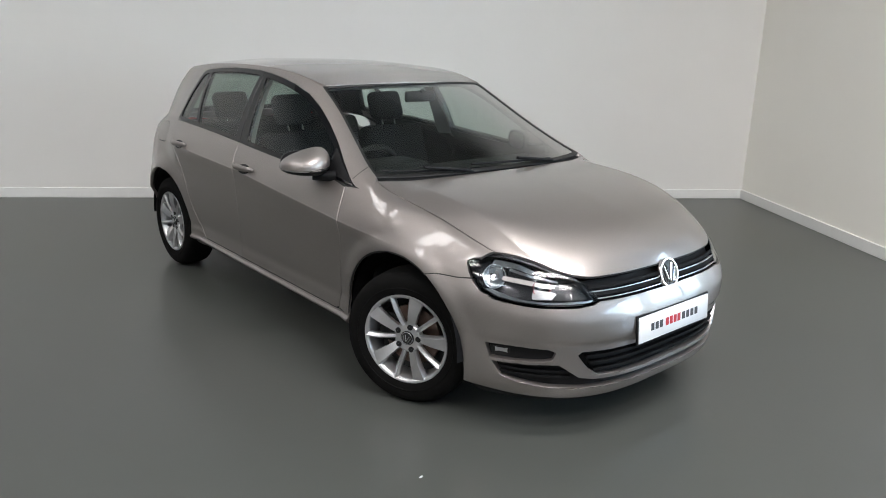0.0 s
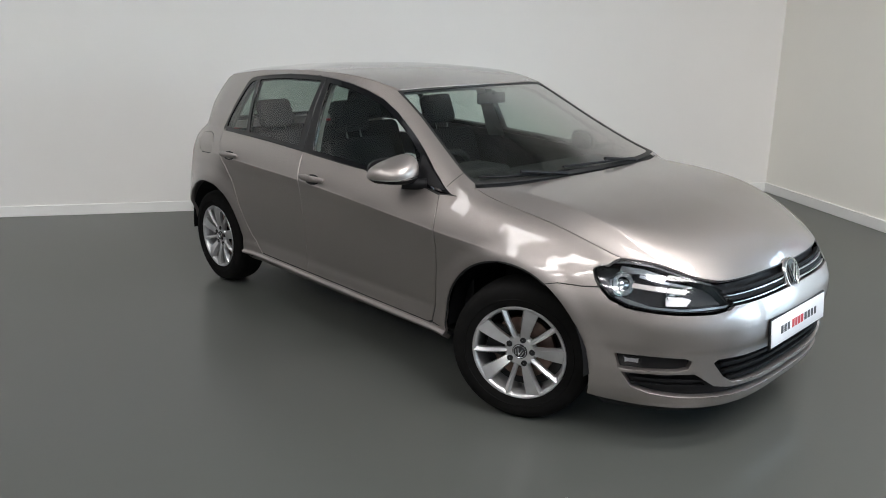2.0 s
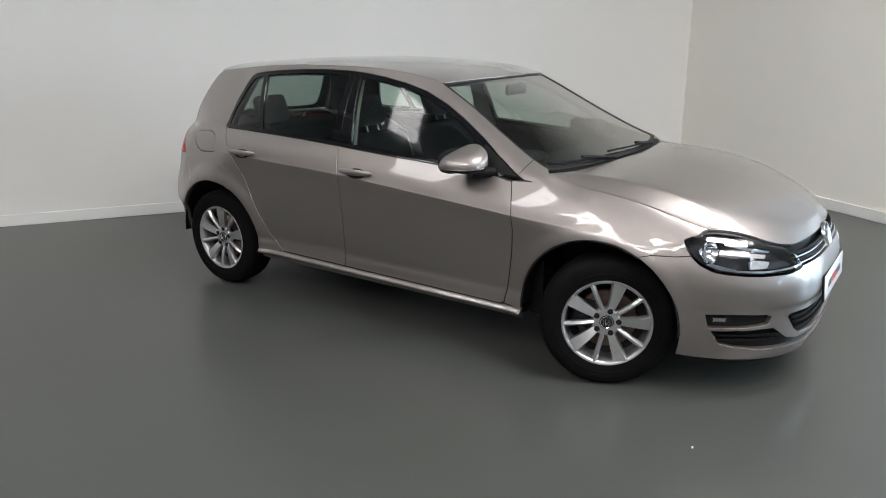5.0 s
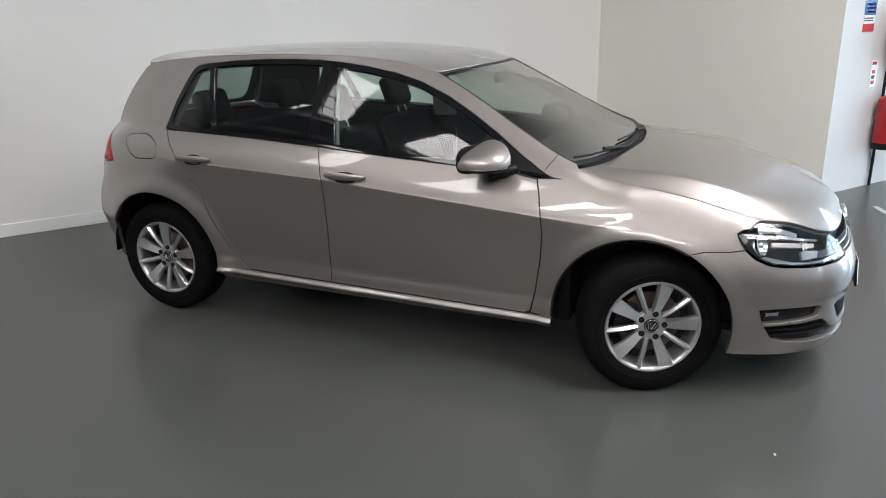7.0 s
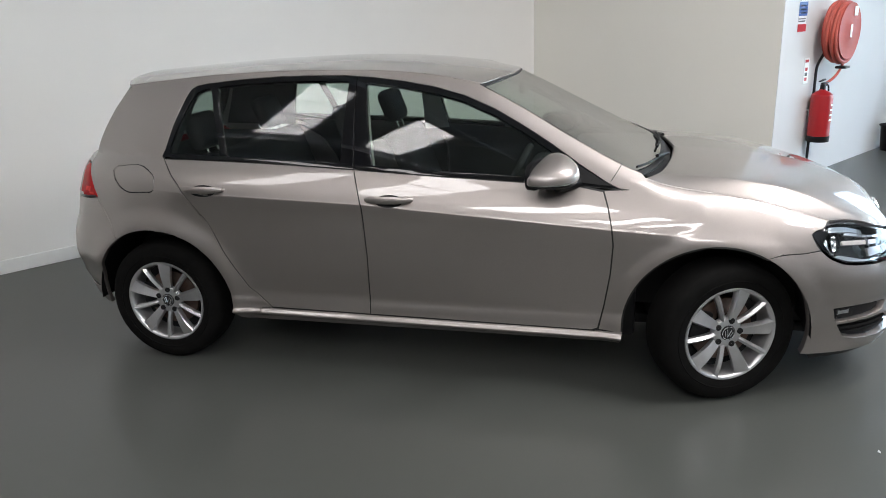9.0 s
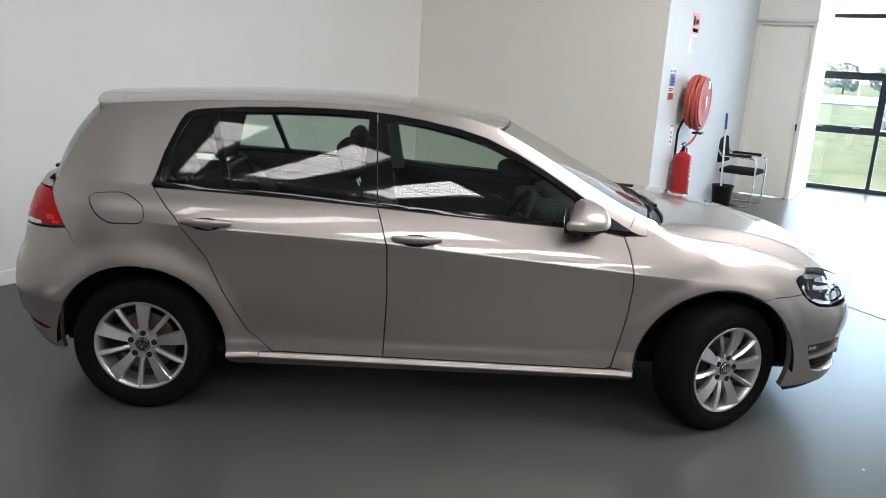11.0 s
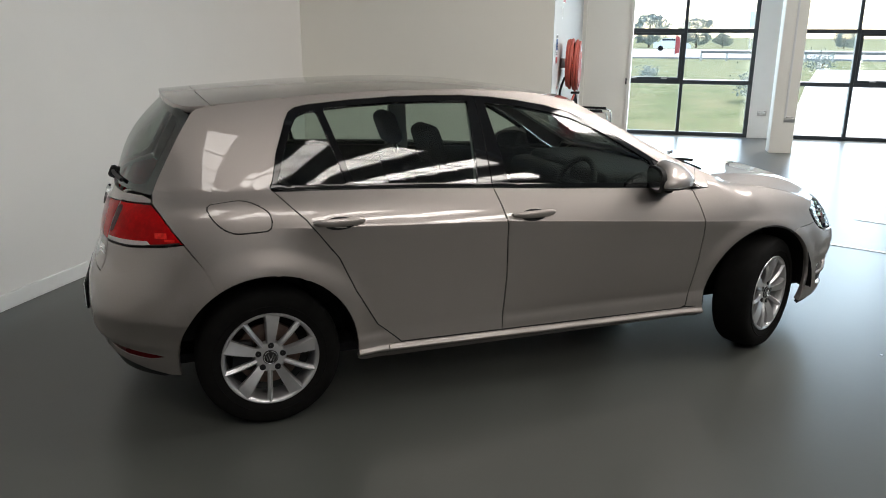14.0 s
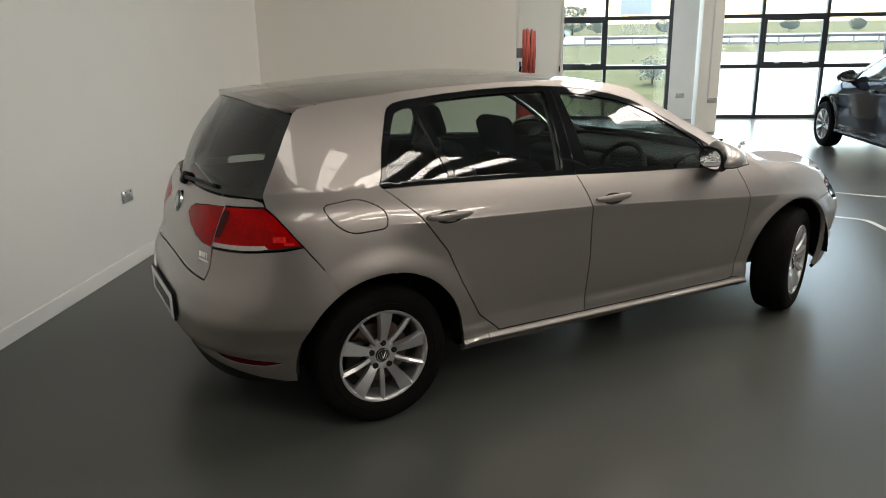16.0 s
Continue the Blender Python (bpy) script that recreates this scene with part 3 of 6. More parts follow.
# ---- the hatchback ----
def hatchback(name, pose_m, paint, label, steer=0.0, bars=True):
    car = new(name)
    car.empty_display_size = 0.2
    car.matrix_world = pose_m
    tagged(car, label=label, category="car")

    # --- side sheet metal ---
    dlo_top = [(-1.262, 1.055), (-1.235, 1.16), (-1.185, 1.285), (-1.165, 1.322), (-1.135, 1.338), (-1.08, 1.348), (-0.9, 1.364), (-0.72, 1.373), (-0.55, 1.377), (-0.38, 1.374),
               (-0.25, 1.365), (-0.1, 1.346), (0.05, 1.318), (0.18, 1.282), (0.32, 1.222), (0.45, 1.152), (0.58, 1.075), (0.70, 0.997), (0.80, 0.938), (0.835, 0.92)]
    rear_arch = arch(ARCH_R, -6, 134)
    side_poly = ([(0.975, 0.940)] + [(x, screen_edge(x)) for x in (0.955, 0.91, 0.86, 0.80, 0.735, 0.67, 0.605, 0.54, 0.48, 0.42, 0.365, 0.30, 0.235)]
                 + [(x, rail_z(x)) for x in (0.12, 0.0, -0.15, -0.3, -0.45, -0.6, -0.8, -1.0, -1.15, -1.3, -1.4)]
                 + [(-1.478, 1.348), (-1.535, 1.335), (-1.56, 1.316), (-1.617, 1.23), (-1.668, 1.14), (-1.706, 1.07), (-1.732, 1.012), (-1.735, 0.975),
                    (-1.712, 0.945), (-1.687, 0.908), (-1.66, 0.868), (-1.631, 0.828), (-1.58, 0.756), (-1.562, 0.727)])
    side_poly += [(-1.545, 0.70)]
    side_poly += arch(ARCH_R, 122, 0, 26) + [(-0.945, 0.255), (-0.93, 0.238), (-0.90, 0.230), (-0.80, 0.228), (-0.80, 0.305), (-0.742, 0.306)]
    side_poly += [(-0.772, 0.337), (-0.85, 0.404), (-0.95, 0.581), (-1.017, 0.73), (-1.15, 0.905), (-1.262, belt(-1.262) - 0.008), (-1.278, belt(-1.278) + 0.003)] + dlo_top
    side_poly += [(0.865, 0.908), (0.93, 0.900), (0.97, 0.905)]
    flap = rounded([(-1.545, 0.975), (-1.38, 0.992), (-1.285, 0.94), (-1.285, 0.868), (-1.44, 0.862), (-1.50, 0.90)], 0.05)
    ridge_r, ridge_f = [[shoulder(k, d) for d in (-0.006, -0.0025, 0.0005, 0.004)] for k in (CREASE_R, CREASE_F)]
    side = panel("side_panel", side_poly, side_map, paint, car, gap=0.003, step=(0.028, 0.026), holes=[flap], ridges=ridge_r + [((-1.0, z), (0.0, z)) for z in (0.240, 0.255, 0.262, 0.270, 0.275, 0.279, 0.2825, 0.286, 0.292, 0.299)], eps=(0.006, 0.002))
    mirrored(side)
    fl = panel("fuel_flap", flap, side_map, paint, side, step=(0.05, 0.045), gap=0.0035)
    # black sheet behind the flap gives its gap the shade of a deep joint
    panel("flap_gap_shade", flap, side_map, M_SEAL_GAP, side, step=(0.08, 0.08), lift=-0.004, depth=0, gap=-0.006)
    sill = panel("sill", [(-0.80, 0.228), (-0.80, 0.305), (-0.74, 0.305), (-0.245, 0.298), (0.78, 0.284), (0.895, 0.29), (0.89, 0.25), (0.885, 0.226)], side_map, paint, car, step=(0.08, 0.006), gap=0.001)
    mirrored(sill)

    # --- doors with their glass, trim and handles ---
    rear_poly = [(-0.247, 0.302), (-0.742, 0.309), (-0.772, 0.337), (-0.85, 0.404), (-0.95, 0.581), (-1.017, 0.73), (-1.15, 0.905), (-1.262, belt(-1.262) - 0.008)]
    rear_poly += [(x, belt(x) - 0.006) for x in (-1.1, -0.9, -0.7, -0.5)] + [(-0.293, belt(-0.293) - 0.006), (-0.268, 0.90), (-0.245, 0.82), (-0.238, 0.58)]
    front_poly = [(-0.247, 0.302), (0.765, 0.287), (0.792, 0.298), (0.815, 0.40), (0.838, 0.55), (0.846, 0.68), (0.838, 0.76), (0.82, 0.84), (0.80, 0.898)]
    front_poly += [(x, belt(x) - 0.006) for x in (0.7, 0.5, 0.3, 0.1, -0.1)] + [(-0.293, belt(-0.293) - 0.006), (-0.268, 0.90), (-0.245, 0.82), (-0.238, 0.58)]
    pillar_r, pillar_f = (-0.362, -0.35), (-0.215, -0.27)
    quarter_glass = [(-1.05, 1.325), (-1.09, 1.322), (-1.135, 1.305), (-1.165, 1.255), (-1.213, 1.14), (-1.24, 1.055), (-1.235, belt(-1.235) + 0.018), (-0.957, belt(-0.957) + 0.016)]
    rear_glass = [(-1.02, 1.331), (-0.927, belt(-0.927) + 0.016), (-0.65, belt(-0.65) + 0.016), (-0.362, belt(-0.362) + 0.016), (-0.352, 1.35), (-0.55, 1.353), (-0.72, 1.350), (-0.9, 1.342)]
    front_glass = [(-0.212, belt(-0.212) + 0.016), (0.2, belt(0.2) + 0.016), (0.62, belt(0.62) + 0.016), (0.585, 1.045), (0.45, 1.127), (0.32, 1.197), (0.18, 1.257), (0.05, 1.292), (-0.1, 1.321), (-0.272, 1.342)]
    lower = [(x, belt(x) - 0.004) for x in (0.86, 0.6, 0.3, 0.0, -0.29)]
    trim_front = [(-0.293, belt(-0.293) - 0.004)] + lower[::-1][1:] + [(0.835, 0.92), (0.80, 0.938), (0.70, 0.997), (0.58, 1.075), (0.45, 1.152), (0.32, 1.222), (0.18, 1.282), (0.05, 1.318), (-0.1, 1.346), (-0.25, 1.365), (-0.315, 1.37)]
    trim_rear = [(-0.318, 1.371), (-0.38, 1.374), (-0.55, 1.377), (-0.72, 1.373), (-0.9, 1.364), (-1.08, 1.348), (-1.135, 1.338), (-1.165, 1.322), (-1.185, 1.285), (-1.235, 1.16), (-1.262, 1.055), (-1.276, belt(-1.276) + 0.003)]
    trim_rear += [(x, belt(x) - 0.004) for x in (-1.2, -1.0, -0.8, -0.6, -0.4, -0.296)]
    for nm, poly, trim, panes, hx, hz in (("front_door", front_poly, trim_front, (front_glass,), -0.118, 0.862), ("rear_door", rear_poly, trim_rear, (rear_glass, quarter_glass), -1.015, 0.893)):
        door = panel(nm, poly, side_map, paint, car, step=(0.06, 0.035), gap=0.0036, ridges=ridge_f if nm == "front_door" else ridge_r, eps=(0.006, 0.0015))
        other = mirrored(door)
        kids = [panel("window_trim", trim, side_map, M_GLOSSBLACK, door, step=(0.08, 0.06), holes=[rounded(p, 0.012, 2) for p in panes], depth=0.025, gap=0.001)]
        for p in panes:
            kids.append(panel("window_glass", rounded(p, 0.012, 2), side_map, M_GLASS, door, step=(0.09, 0.07), lift=-0.005, depth=0, gap=-0.004))
        bm = bmesh.new()
        y0, zc = y_side(hx, hz), hz
        pts = []
        # handle: a bowed grip over a flat black oval that stands for the bowl's shade
        n = 16
        for i in range(n + 1):
            u = -1 + 2 * i / n
            ring = []
            hh, bow = 0.0175 * (1 - 0.35 * u * u) * (1 if abs(u) < 0.999 else 0.6), 0.030 - 0.020 * abs(u) ** 3
            for j in range(10):
                a = 2 * math.pi * j / 10
                yy = y_side(hx + 0.108 * u, zc) + bow + 0.009 * math.cos(a)
                ring.append(bm.verts.new((hx + 0.108 * u, -yy, zc + 0.004 * u * 0 + hh * math.sin(a))))
            pts.append(ring)
        for a, b in zip(pts, pts[1:]):
            for j in range(10):
                bm.faces.new((a[j], a[(j + 1) % 10], b[(j + 1) % 10], b[j]))
        bm.faces.new(pts[0]), bm.faces.new(pts[-1])
        kids.append(part("door_handle", bm, paint, door))
        shade_oval = [(hx + 0.066 * math.cos(2 * math.pi * i / 20), hz - 0.010 + 0.026 * math.sin(2 * math.pi * i / 20)) for i in range(20)]
        kids.append(panel("handle_shade", shade_oval, side_map, M_PLASTIC, door, step=(0.04, 0.02), lift=0.0015, depth=0, gap=0, label="flat dark oval for the shade behind the grip"))
        # black sheet behind the whole door, for the shade in its gaps
        kids.append(panel("door_gap_shade", poly, side_map, M_SEAL_GAP, door, step=(0.06, 0.02), lift=-0.006, depth=0, gap=-0.008))
        kids.append(panel("door_lining", poly, side_map, M_DASH, door, step=(0.12, 0.10), lift=-0.06, depth=0, gap=0.02))
        for kid in kids:
            mirrored(kid, other)
        if nm == "front_door":
            fd, fd2 = door, other
            kids2 = [panel("mirror_triangle", rounded([(0.635, belt(0.635) + 0.01), (0.835, 0.917), (0.80, 0.935), (0.70, 0.99), (0.60, 1.05)], 0.008, 2), side_map, M_PLASTIC, door, lift=0.004, depth=0.012, gap=0)]
            for kid in kids2:
                mirrored(kid, other)

    # --- door mirrors: painted cap over a black base, glass facing back ---
    mir = new("door_mirror")
    mir.parent = car
    bm = bmesh.new()

    def egg(a, b, ex=0.112, ey=0.118, ez=0.078):
        ca, sa, cb, sb = math.cos(a), math.sin(a), math.cos(b), math.sin(b)
        pw = lambda v, e: math.copysign(abs(v) ** e, v)
        x = ex * pw(cb, 0.75) * pw(ca, 0.8)
        y = ey * pw(cb, 0.75) * pw(sa, 0.8)
        z = ez * pw(sb, 0.8)
        x = x * 0.62 if x < 0 else x * (1 - 0.35 * abs(y / ey) ** 2)
        z *= (0.97 - 0.28 * (-y / ey)) * (1 - 0.30 * max(0, x / ex)) if z > 0 else 0.60 - 0.22 * (-y / ey)
        x -= 0.10 * max(0, -y / ey) ** 2 * 0.35
        return Vector((0.655 + x, -0.893 + y, 0.978 + z + 0.012 * (y / ey)))

    def half(z0, z1, nm, mat, lift=0.0, lab=""):
        bm = bmesh.new()
        na, nb = 40, 10
        g = [[bm.verts.new(egg(2 * math.pi * i / na, z0 + (z1 - z0) * j / nb)) for i in range(na)] for j in range(nb + 1)]
        for a, b in zip(g, g[1:]):
            for i in range(na):
                bm.faces.new((a[i], a[(i + 1) % na], b[(i + 1) % na], b[i]))
        bm.faces.new(g[0]), bm.faces.new(g[-1])
        return part(nm, bm, mat, mir, label=lab)
    caps = [half(-0.14, math.pi / 2 - 0.001, "mirror_cap", paint), half(-0.30, -0.155, "indicator_strip", M_CHROME, lab="thin bright indicator strip"), half(-math.pi / 2 + 0.001, -0.31, "mirror_base", M_PLASTIC)]
    bm = bmesh.new()
    vs = [bm.verts.new((0.576, -0.887 + 0.094 * math.copysign(abs(math.cos(t)) ** 0.7, math.cos(t)), 0.981 + 0.048 * math.copysign(abs(math.sin(t)) ** 0.7, math.sin(t)))) for t in (2 * math.pi * i / 28 for i in range(28))]
    bm.faces.new(vs)
    r = bmesh.ops.extrude_face_region(bm, geom=bm.faces[:])
    bmesh.ops.translate(bm, verts=[v for v in r["geom"] if isinstance(v, bmesh.types.BMVert)], vec=(0.03, 0, 0))
    rim = bmesh.new()
    rim.faces.new([rim.verts.new((0.580, -0.889 + 0.110 * math.copysign(abs(math.cos(t)) ** 0.7, math.cos(t)), 0.982 + 0.060 * math.copysign(abs(math.sin(t)) ** 0.7, math.sin(t)))) for t in (2 * math.pi * i / 28 for i in range(28))])
    e = bmesh.ops.extrude_face_region(rim, geom=rim.faces[:])
    bmesh.ops.translate(rim, verts=[v for v in e["geom"] if isinstance(v, bmesh.types.BMVert)], vec=(0.02, 0, 0))
    caps.append(part("mirror_bezel", rim, M_PLASTIC, mir))
    caps.append(part("mirror_glass", bm, M_CHROME, mir))
    bm = tube(arc_points([(0.665, -0.86, 0.93), (0.69, -0.80, 0.925), (0.72, -0.755, 0.93)], 0.03), 0.026)
    caps.append(part("mirror_arm", bm, M_PLASTIC, mir))
    other = new("door_mirror")
    other.parent = car
    for c in caps:
        mirrored(c, other)
    # the right mirror is swept back a little, the left one folded
    if bars:
        mir.matrix_basis = Matrix.Translation((0.665, -0.80, 0)) @ pose(0, 0, 0, 0, 0, -16) @ Matrix.Translation((-0.70, 0.79, 0))
    other.matrix_basis = Matrix.Translation((0.62, 0.77, 0)) @ pose(0, 0, 0, 0, 0, 72) @ Matrix.Translation((-0.70, -0.79, 0)) if bars else Matrix.Identity(4)

    # --- wings, bonnet, roof, hatch ---
    wing_poly = [(0.795, 0.293), (0.8165, 0.40), (0.8395, 0.55), (0.8475, 0.68), (0.8395, 0.76), (0.8215, 0.84), (0.802, 0.90), (0.865, 0.904), (0.905, 0.902), fender_top(0.905)]
    wing_poly += [fender_top(x) for x in (0.935, 0.965, 0.985, 1.0, 1.015, 1.03, 1.05, 1.075, 1.10, 1.15, 1.22, 1.3, 1.45, 1.58, 1.66, 1.70)] + [(1.672, 0.756), (1.645, 0.748), (1.622, 0.728), (1.645, 0.685), (1.662, 0.664), (1.60, 0.656), (1.505, 0.655)]
    a1 = math.degrees(math.atan2(0.64 - ARCH_F[1], 1.455 - ARCH_F[0]))
    wing_poly += arch(ARCH_F, a1, 184, 24)
    wing = panel("front_wing", wing_poly, fender_map, paint, car, step=(0.02, 0.02), ridges=ridge_f, eps=(0.006, 0.003))
    mirrored(wing)
    # black sheet under the wing, for the shade in its gaps
    mirrored(panel("wing_gap_shade", wing_poly, fender_map, M_SEAL_GAP, wing, step=(0.045, 0.035), lift=-0.005, depth=0, gap=-0.007, eps=(0.006, 0.003)), car)

    cowl = path3((1.12, 0, 0.956), (1.09, -0.3, 0.951), (1.035, -0.56, 0.942), (0.965, -0.70, 0.943))
    on = lambda x, z: front_map(*fx(x, z))
    lead = path3((2.052, 0, 0.688), (2.042, -0.2, 0.688), front_map(*fy(0.42, 0.689)), on(1.93, 0.710), on(1.86, 0.737), on(1.79, 0.756), (1.70, -hood_y(1.70), hood_z(1.70)))
    spine = path3((1.12, 0, 0.956), (1.36, 0, 0.942), (1.62, 0, 0.906), (1.82, 0, 0.853), (1.955, 0, 0.795), (2.03, 0, 0.735), (2.052, 0, 0.688))
    flank = lambda u: Vector((0.965 + 0.735 * u, -hood_y(0.965 + 0.735 * u), hood_z(0.965 + 0.735 * u)))
    half_hood = coons(cowl, lead, spine, flank, lambda u, v: Vector((0, 0, 0.036 * math.sin(math.pi * min(1, u)) ** 0.8 * (math.sin(math.pi / 2 * v / 0.74) if v < 0.74 else (1 - v) / 0.26) if 0 < u < 1 and 0 < v < 1 else 0)))

    def hood_map(u, v):
        p = half_hood(u, abs(v))
        return Vector((p.x, math.copysign(1, v) * p.y, p.z))
    panel("bonnet", [(0, -1), (1, -1), (1, 1), (0, 1)], hood_map, paint, car, step=(0.04, 0.04), gap=0.004, eps=(0.012, 0.02))
    # black sheet under the bonnet, for the shade along its edges
    panel("bonnet_gap_shade", [(0, -1), (1, -1), (1, 1), (0, 1)], hood_map, M_SEAL_GAP, car, step=(0.06, 0.08), lift=-0.006, depth=0, gap=-0.002, eps=(0.012, 0.02))
    roof_poly = [(0.338 - 0.097 * (abs(y) / 0.565) ** 2, y) for y in (-0.545, -0.48, -0.4, -0.3, -0.15, 0, 0.15, 0.3, 0.4, 0.48, 0.545)]
    roof_poly += [(x, rail_y(x) - 0.003) for x in (0.1, -0.1, -0.3, -0.5, -0.7, -0.9, -1.1, -1.3)]
    back = [(-1.53 + 0.055 * (abs(y) / 0.52) ** 2, y) for y in (0.53, 0.4, 0.25, 0, -0.25, -0.4, -0.53)]
    roof_poly += back + [(x, -rail_y(x) + 0.003) for x in (-1.3, -1.1, -0.9, -0.7, -0.5, -0.3, -0.1, 0.1)]
    panel("roof", roof_poly, roof_map, paint, car, step=(0.10, 0.06), gap=0.0015, eps=(0.02, 0.02))
    panel("headlining", roof_poly, roof_map, M_LINING, car, step=(0.2, 0.1), lift=-0.035, depth=0, gap=0.01, eps=(0.02, 0.02))
    spoiler_poly = back + [(-1.525, -0.525), (-1.555, -0.515), (-1.585, -0.49), (-1.625, -0.42), (-1.655, -0.3), (-1.672, -0.15), (-1.676, 0), (-1.672, 0.15), (-1.655, 0.3), (-1.625, 0.42), (-1.585, 0.49), (-1.555, 0.515), (-1.525, 0.525)]
    spoiler = panel("roof_spoiler", spoiler_poly, roof_map, paint, car, step=(0.05, 0.08), depth=0.028, gap=0.0045, eps=(0.02, 0.02))
    # black sheet under the spoiler, for the shade in its joint
    panel("spoiler_gap_shade", [(x + (0.02 if x > -1.54 else 0.012), y * 0.985) for x, y in spoiler_poly], roof_map, M_SEAL_GAP, spoiler, step=(0.08, 0.08), lift=-0.006, depth=0, gap=0.0, eps=(0.02, 0.02))
    panel("spoiler_underside", spoiler_poly, roof_map, M_PLASTIC, spoiler, step=(0.1, 0.1), lift=-0.026, depth=0, gap=0.004, eps=(0.02, 0.02))

    base = path3((1.085, 0, 0.957), (1.065, -0.3, 0.956), (1.015, -0.55, 0.956), (0.955, -y_side(0.955, 0.960) + 0.004, 0.960))
    head = path3((0.333, 0, 1.340), (0.320, -0.2, 1.338), (0.287, -0.4, 1.332), (0.240, -y_side(0.240, 1.323) + 0.006, 1.323))
    mid = path3((1.085, 0, 0.957), (0.700, 0, 1.147), (0.333, 0, 1.340))
    edge = lambda u: Vector((0.955 - 0.715 * u, -y_side(0.955 - 0.715 * u, screen_edge(0.955 - 0.715 * u) - 0.002) + 0.004, screen_edge(0.955 - 0.715 * u) - 0.002))
    mirrored(panel("pillar_seam", [(0.826, 0.936), (0.866, 0.994), (0.869, 0.992), (0.829, 0.934)], side_map, M_SEAL_GAP, car, step=(0.02, 0.02), lift=0.0009, depth=0, gap=0, label="dark joint at the foot of the pillar"))
    half_screen = coons(base, head, mid, edge, lambda u, v: Vector((0.004, 0, 0.006)) * (max(0, math.sin(math.pi * u)) * (1 - v * v)))

    def screen_map(u, v):
        p = half_screen(u, abs(v))
        return Vector((p.x, math.copysign(1, v) * p.y, p.z))
    panel("windscreen_seal", [(0, -1), (1, -1), (1, 1), (0, 1)], screen_map, M_SEAL_GAP, car, step=(0.1, 0.1), holes=[rounded([(0.03, -0.98), (0.982, -0.975), (0.982, 0.975), (0.03, 0.98)], 0.05, 3)], lift=-0.002, depth=0.012, gap=0, eps=(0.02, 0.02))
    screen = panel("windscreen", [(0, -1), (1, -1), (1, 1), (0, 1)], screen_map, M_SCREEN, car, step=(0.1, 0.1), lift=-0.006, depth=0, gap=0.004, eps=(0.02, 0.02))

    gb = path3((-1.897, 0, 0.993), (-1.882, -0.22, 0.994), (-1.832, -0.43, 0.996), (-1.734, -y_side(-1.734, 1.002) + 0.004, 1.002))
    gt = path3((-1.648, 0, 1.372), (-1.638, -0.22, 1.366), (-1.61, -0.41, 1.345), (-1.562, -y_side(-1.562, 1.314) + 0.004, 1.314))
    gm = path3((-1.897, 0, 0.993), (-1.79, 0, 1.188), (-1.648, 0, 1.372))
    ge = lambda u: Vector((-1.734 + 0.172 * u, -y_side(-1.734 + 0.172 * u, 1.002 + 0.312 * u) + 0.004, 1.002 + 0.312 * u))
    half_glass = coons(gb, gt, gm, ge, lambda u, v: Vector((-0.022, 0, 0.008)) * (max(0, math.sin(math.pi * u)) * (1 - v * v)))

    def hatch_map(u, v):
        p = half_glass(u, abs(v))
        return Vector((p.x, math.copysign(1, v) * p.y, p.z))

    lamp_in = [ry(0.205, 0.895), ry(0.225, 0.922), ry(0.275, 0.940), ry(0.40, 0.957), ry(0.518, 0.967), ry(0.518, 0.809), ry(0.45, 0.812), ry(0.37, 0.829), ry(0.27, 0.862)]
    lamp_out = [ry(0.526, 0.967), rx(-1.78, 0.972), rx(-1.738, 0.972), rx(-1.712, 0.943), rx(-1.687, 0.906), rx(-1.66, 0.866), rx(-1.634, 0.829), rx(-1.70, 0.822), rx(-1.76, 0.818), rx(-1.84, 0.811), ry(0.526, 0.808)]
    neg = lambda poly: [(-a, b) for a, b in poly]
    gate_r = [ry(0.61, 1.002), rx(-1.738, 0.992), rx(-1.738, 0.978), rx(-1.79, 0.976), ry(0.522, 0.971), ry(0.522, 0.80), ry(0.524, 0.74), ry(0.515, 0.675), ry(0.33, 0.684), ry(0.15, 0.692)]
    gate_top = [ry(y, 1.0) for y in (-0.5, -0.3, -0.12)] + [(0, 0.998)] + [ry(y, 1.0) for y in (0.12, 0.3, 0.5)]
    scuts = [i * 0.025 for i in range(-40, 41)]
    gate = panel("tailgate", gate_top + gate_r + neg(gate_r)[::-1], rear_map, paint, car, step=(0.05, 0.03), holes=[lamp_in, neg(lamp_in)], cuts=scuts, eps=(0.01, 0.008))
    panel("rear_window", [(0, -1), (1, -1), (1, 1), (0, 1)], hatch_map, M_DARKGLASS, gate, step=(0.12, 0.12), depth=0.004, gap=0.003, eps=(0.02, 0.02))
    panel("window_surround", [(0, -1), (1, -1), (1, 1), (0, 1)], hatch_map, M_GLOSSBLACK, gate, step=(0.15, 0.15), holes=[rounded([(0.09, -0.88), (0.90, -0.87), (0.90, 0.87), (0.09, 0.88)], 0.12, 3)], lift=-0.004, depth=0, gap=0.003, eps=(0.02, 0.02))

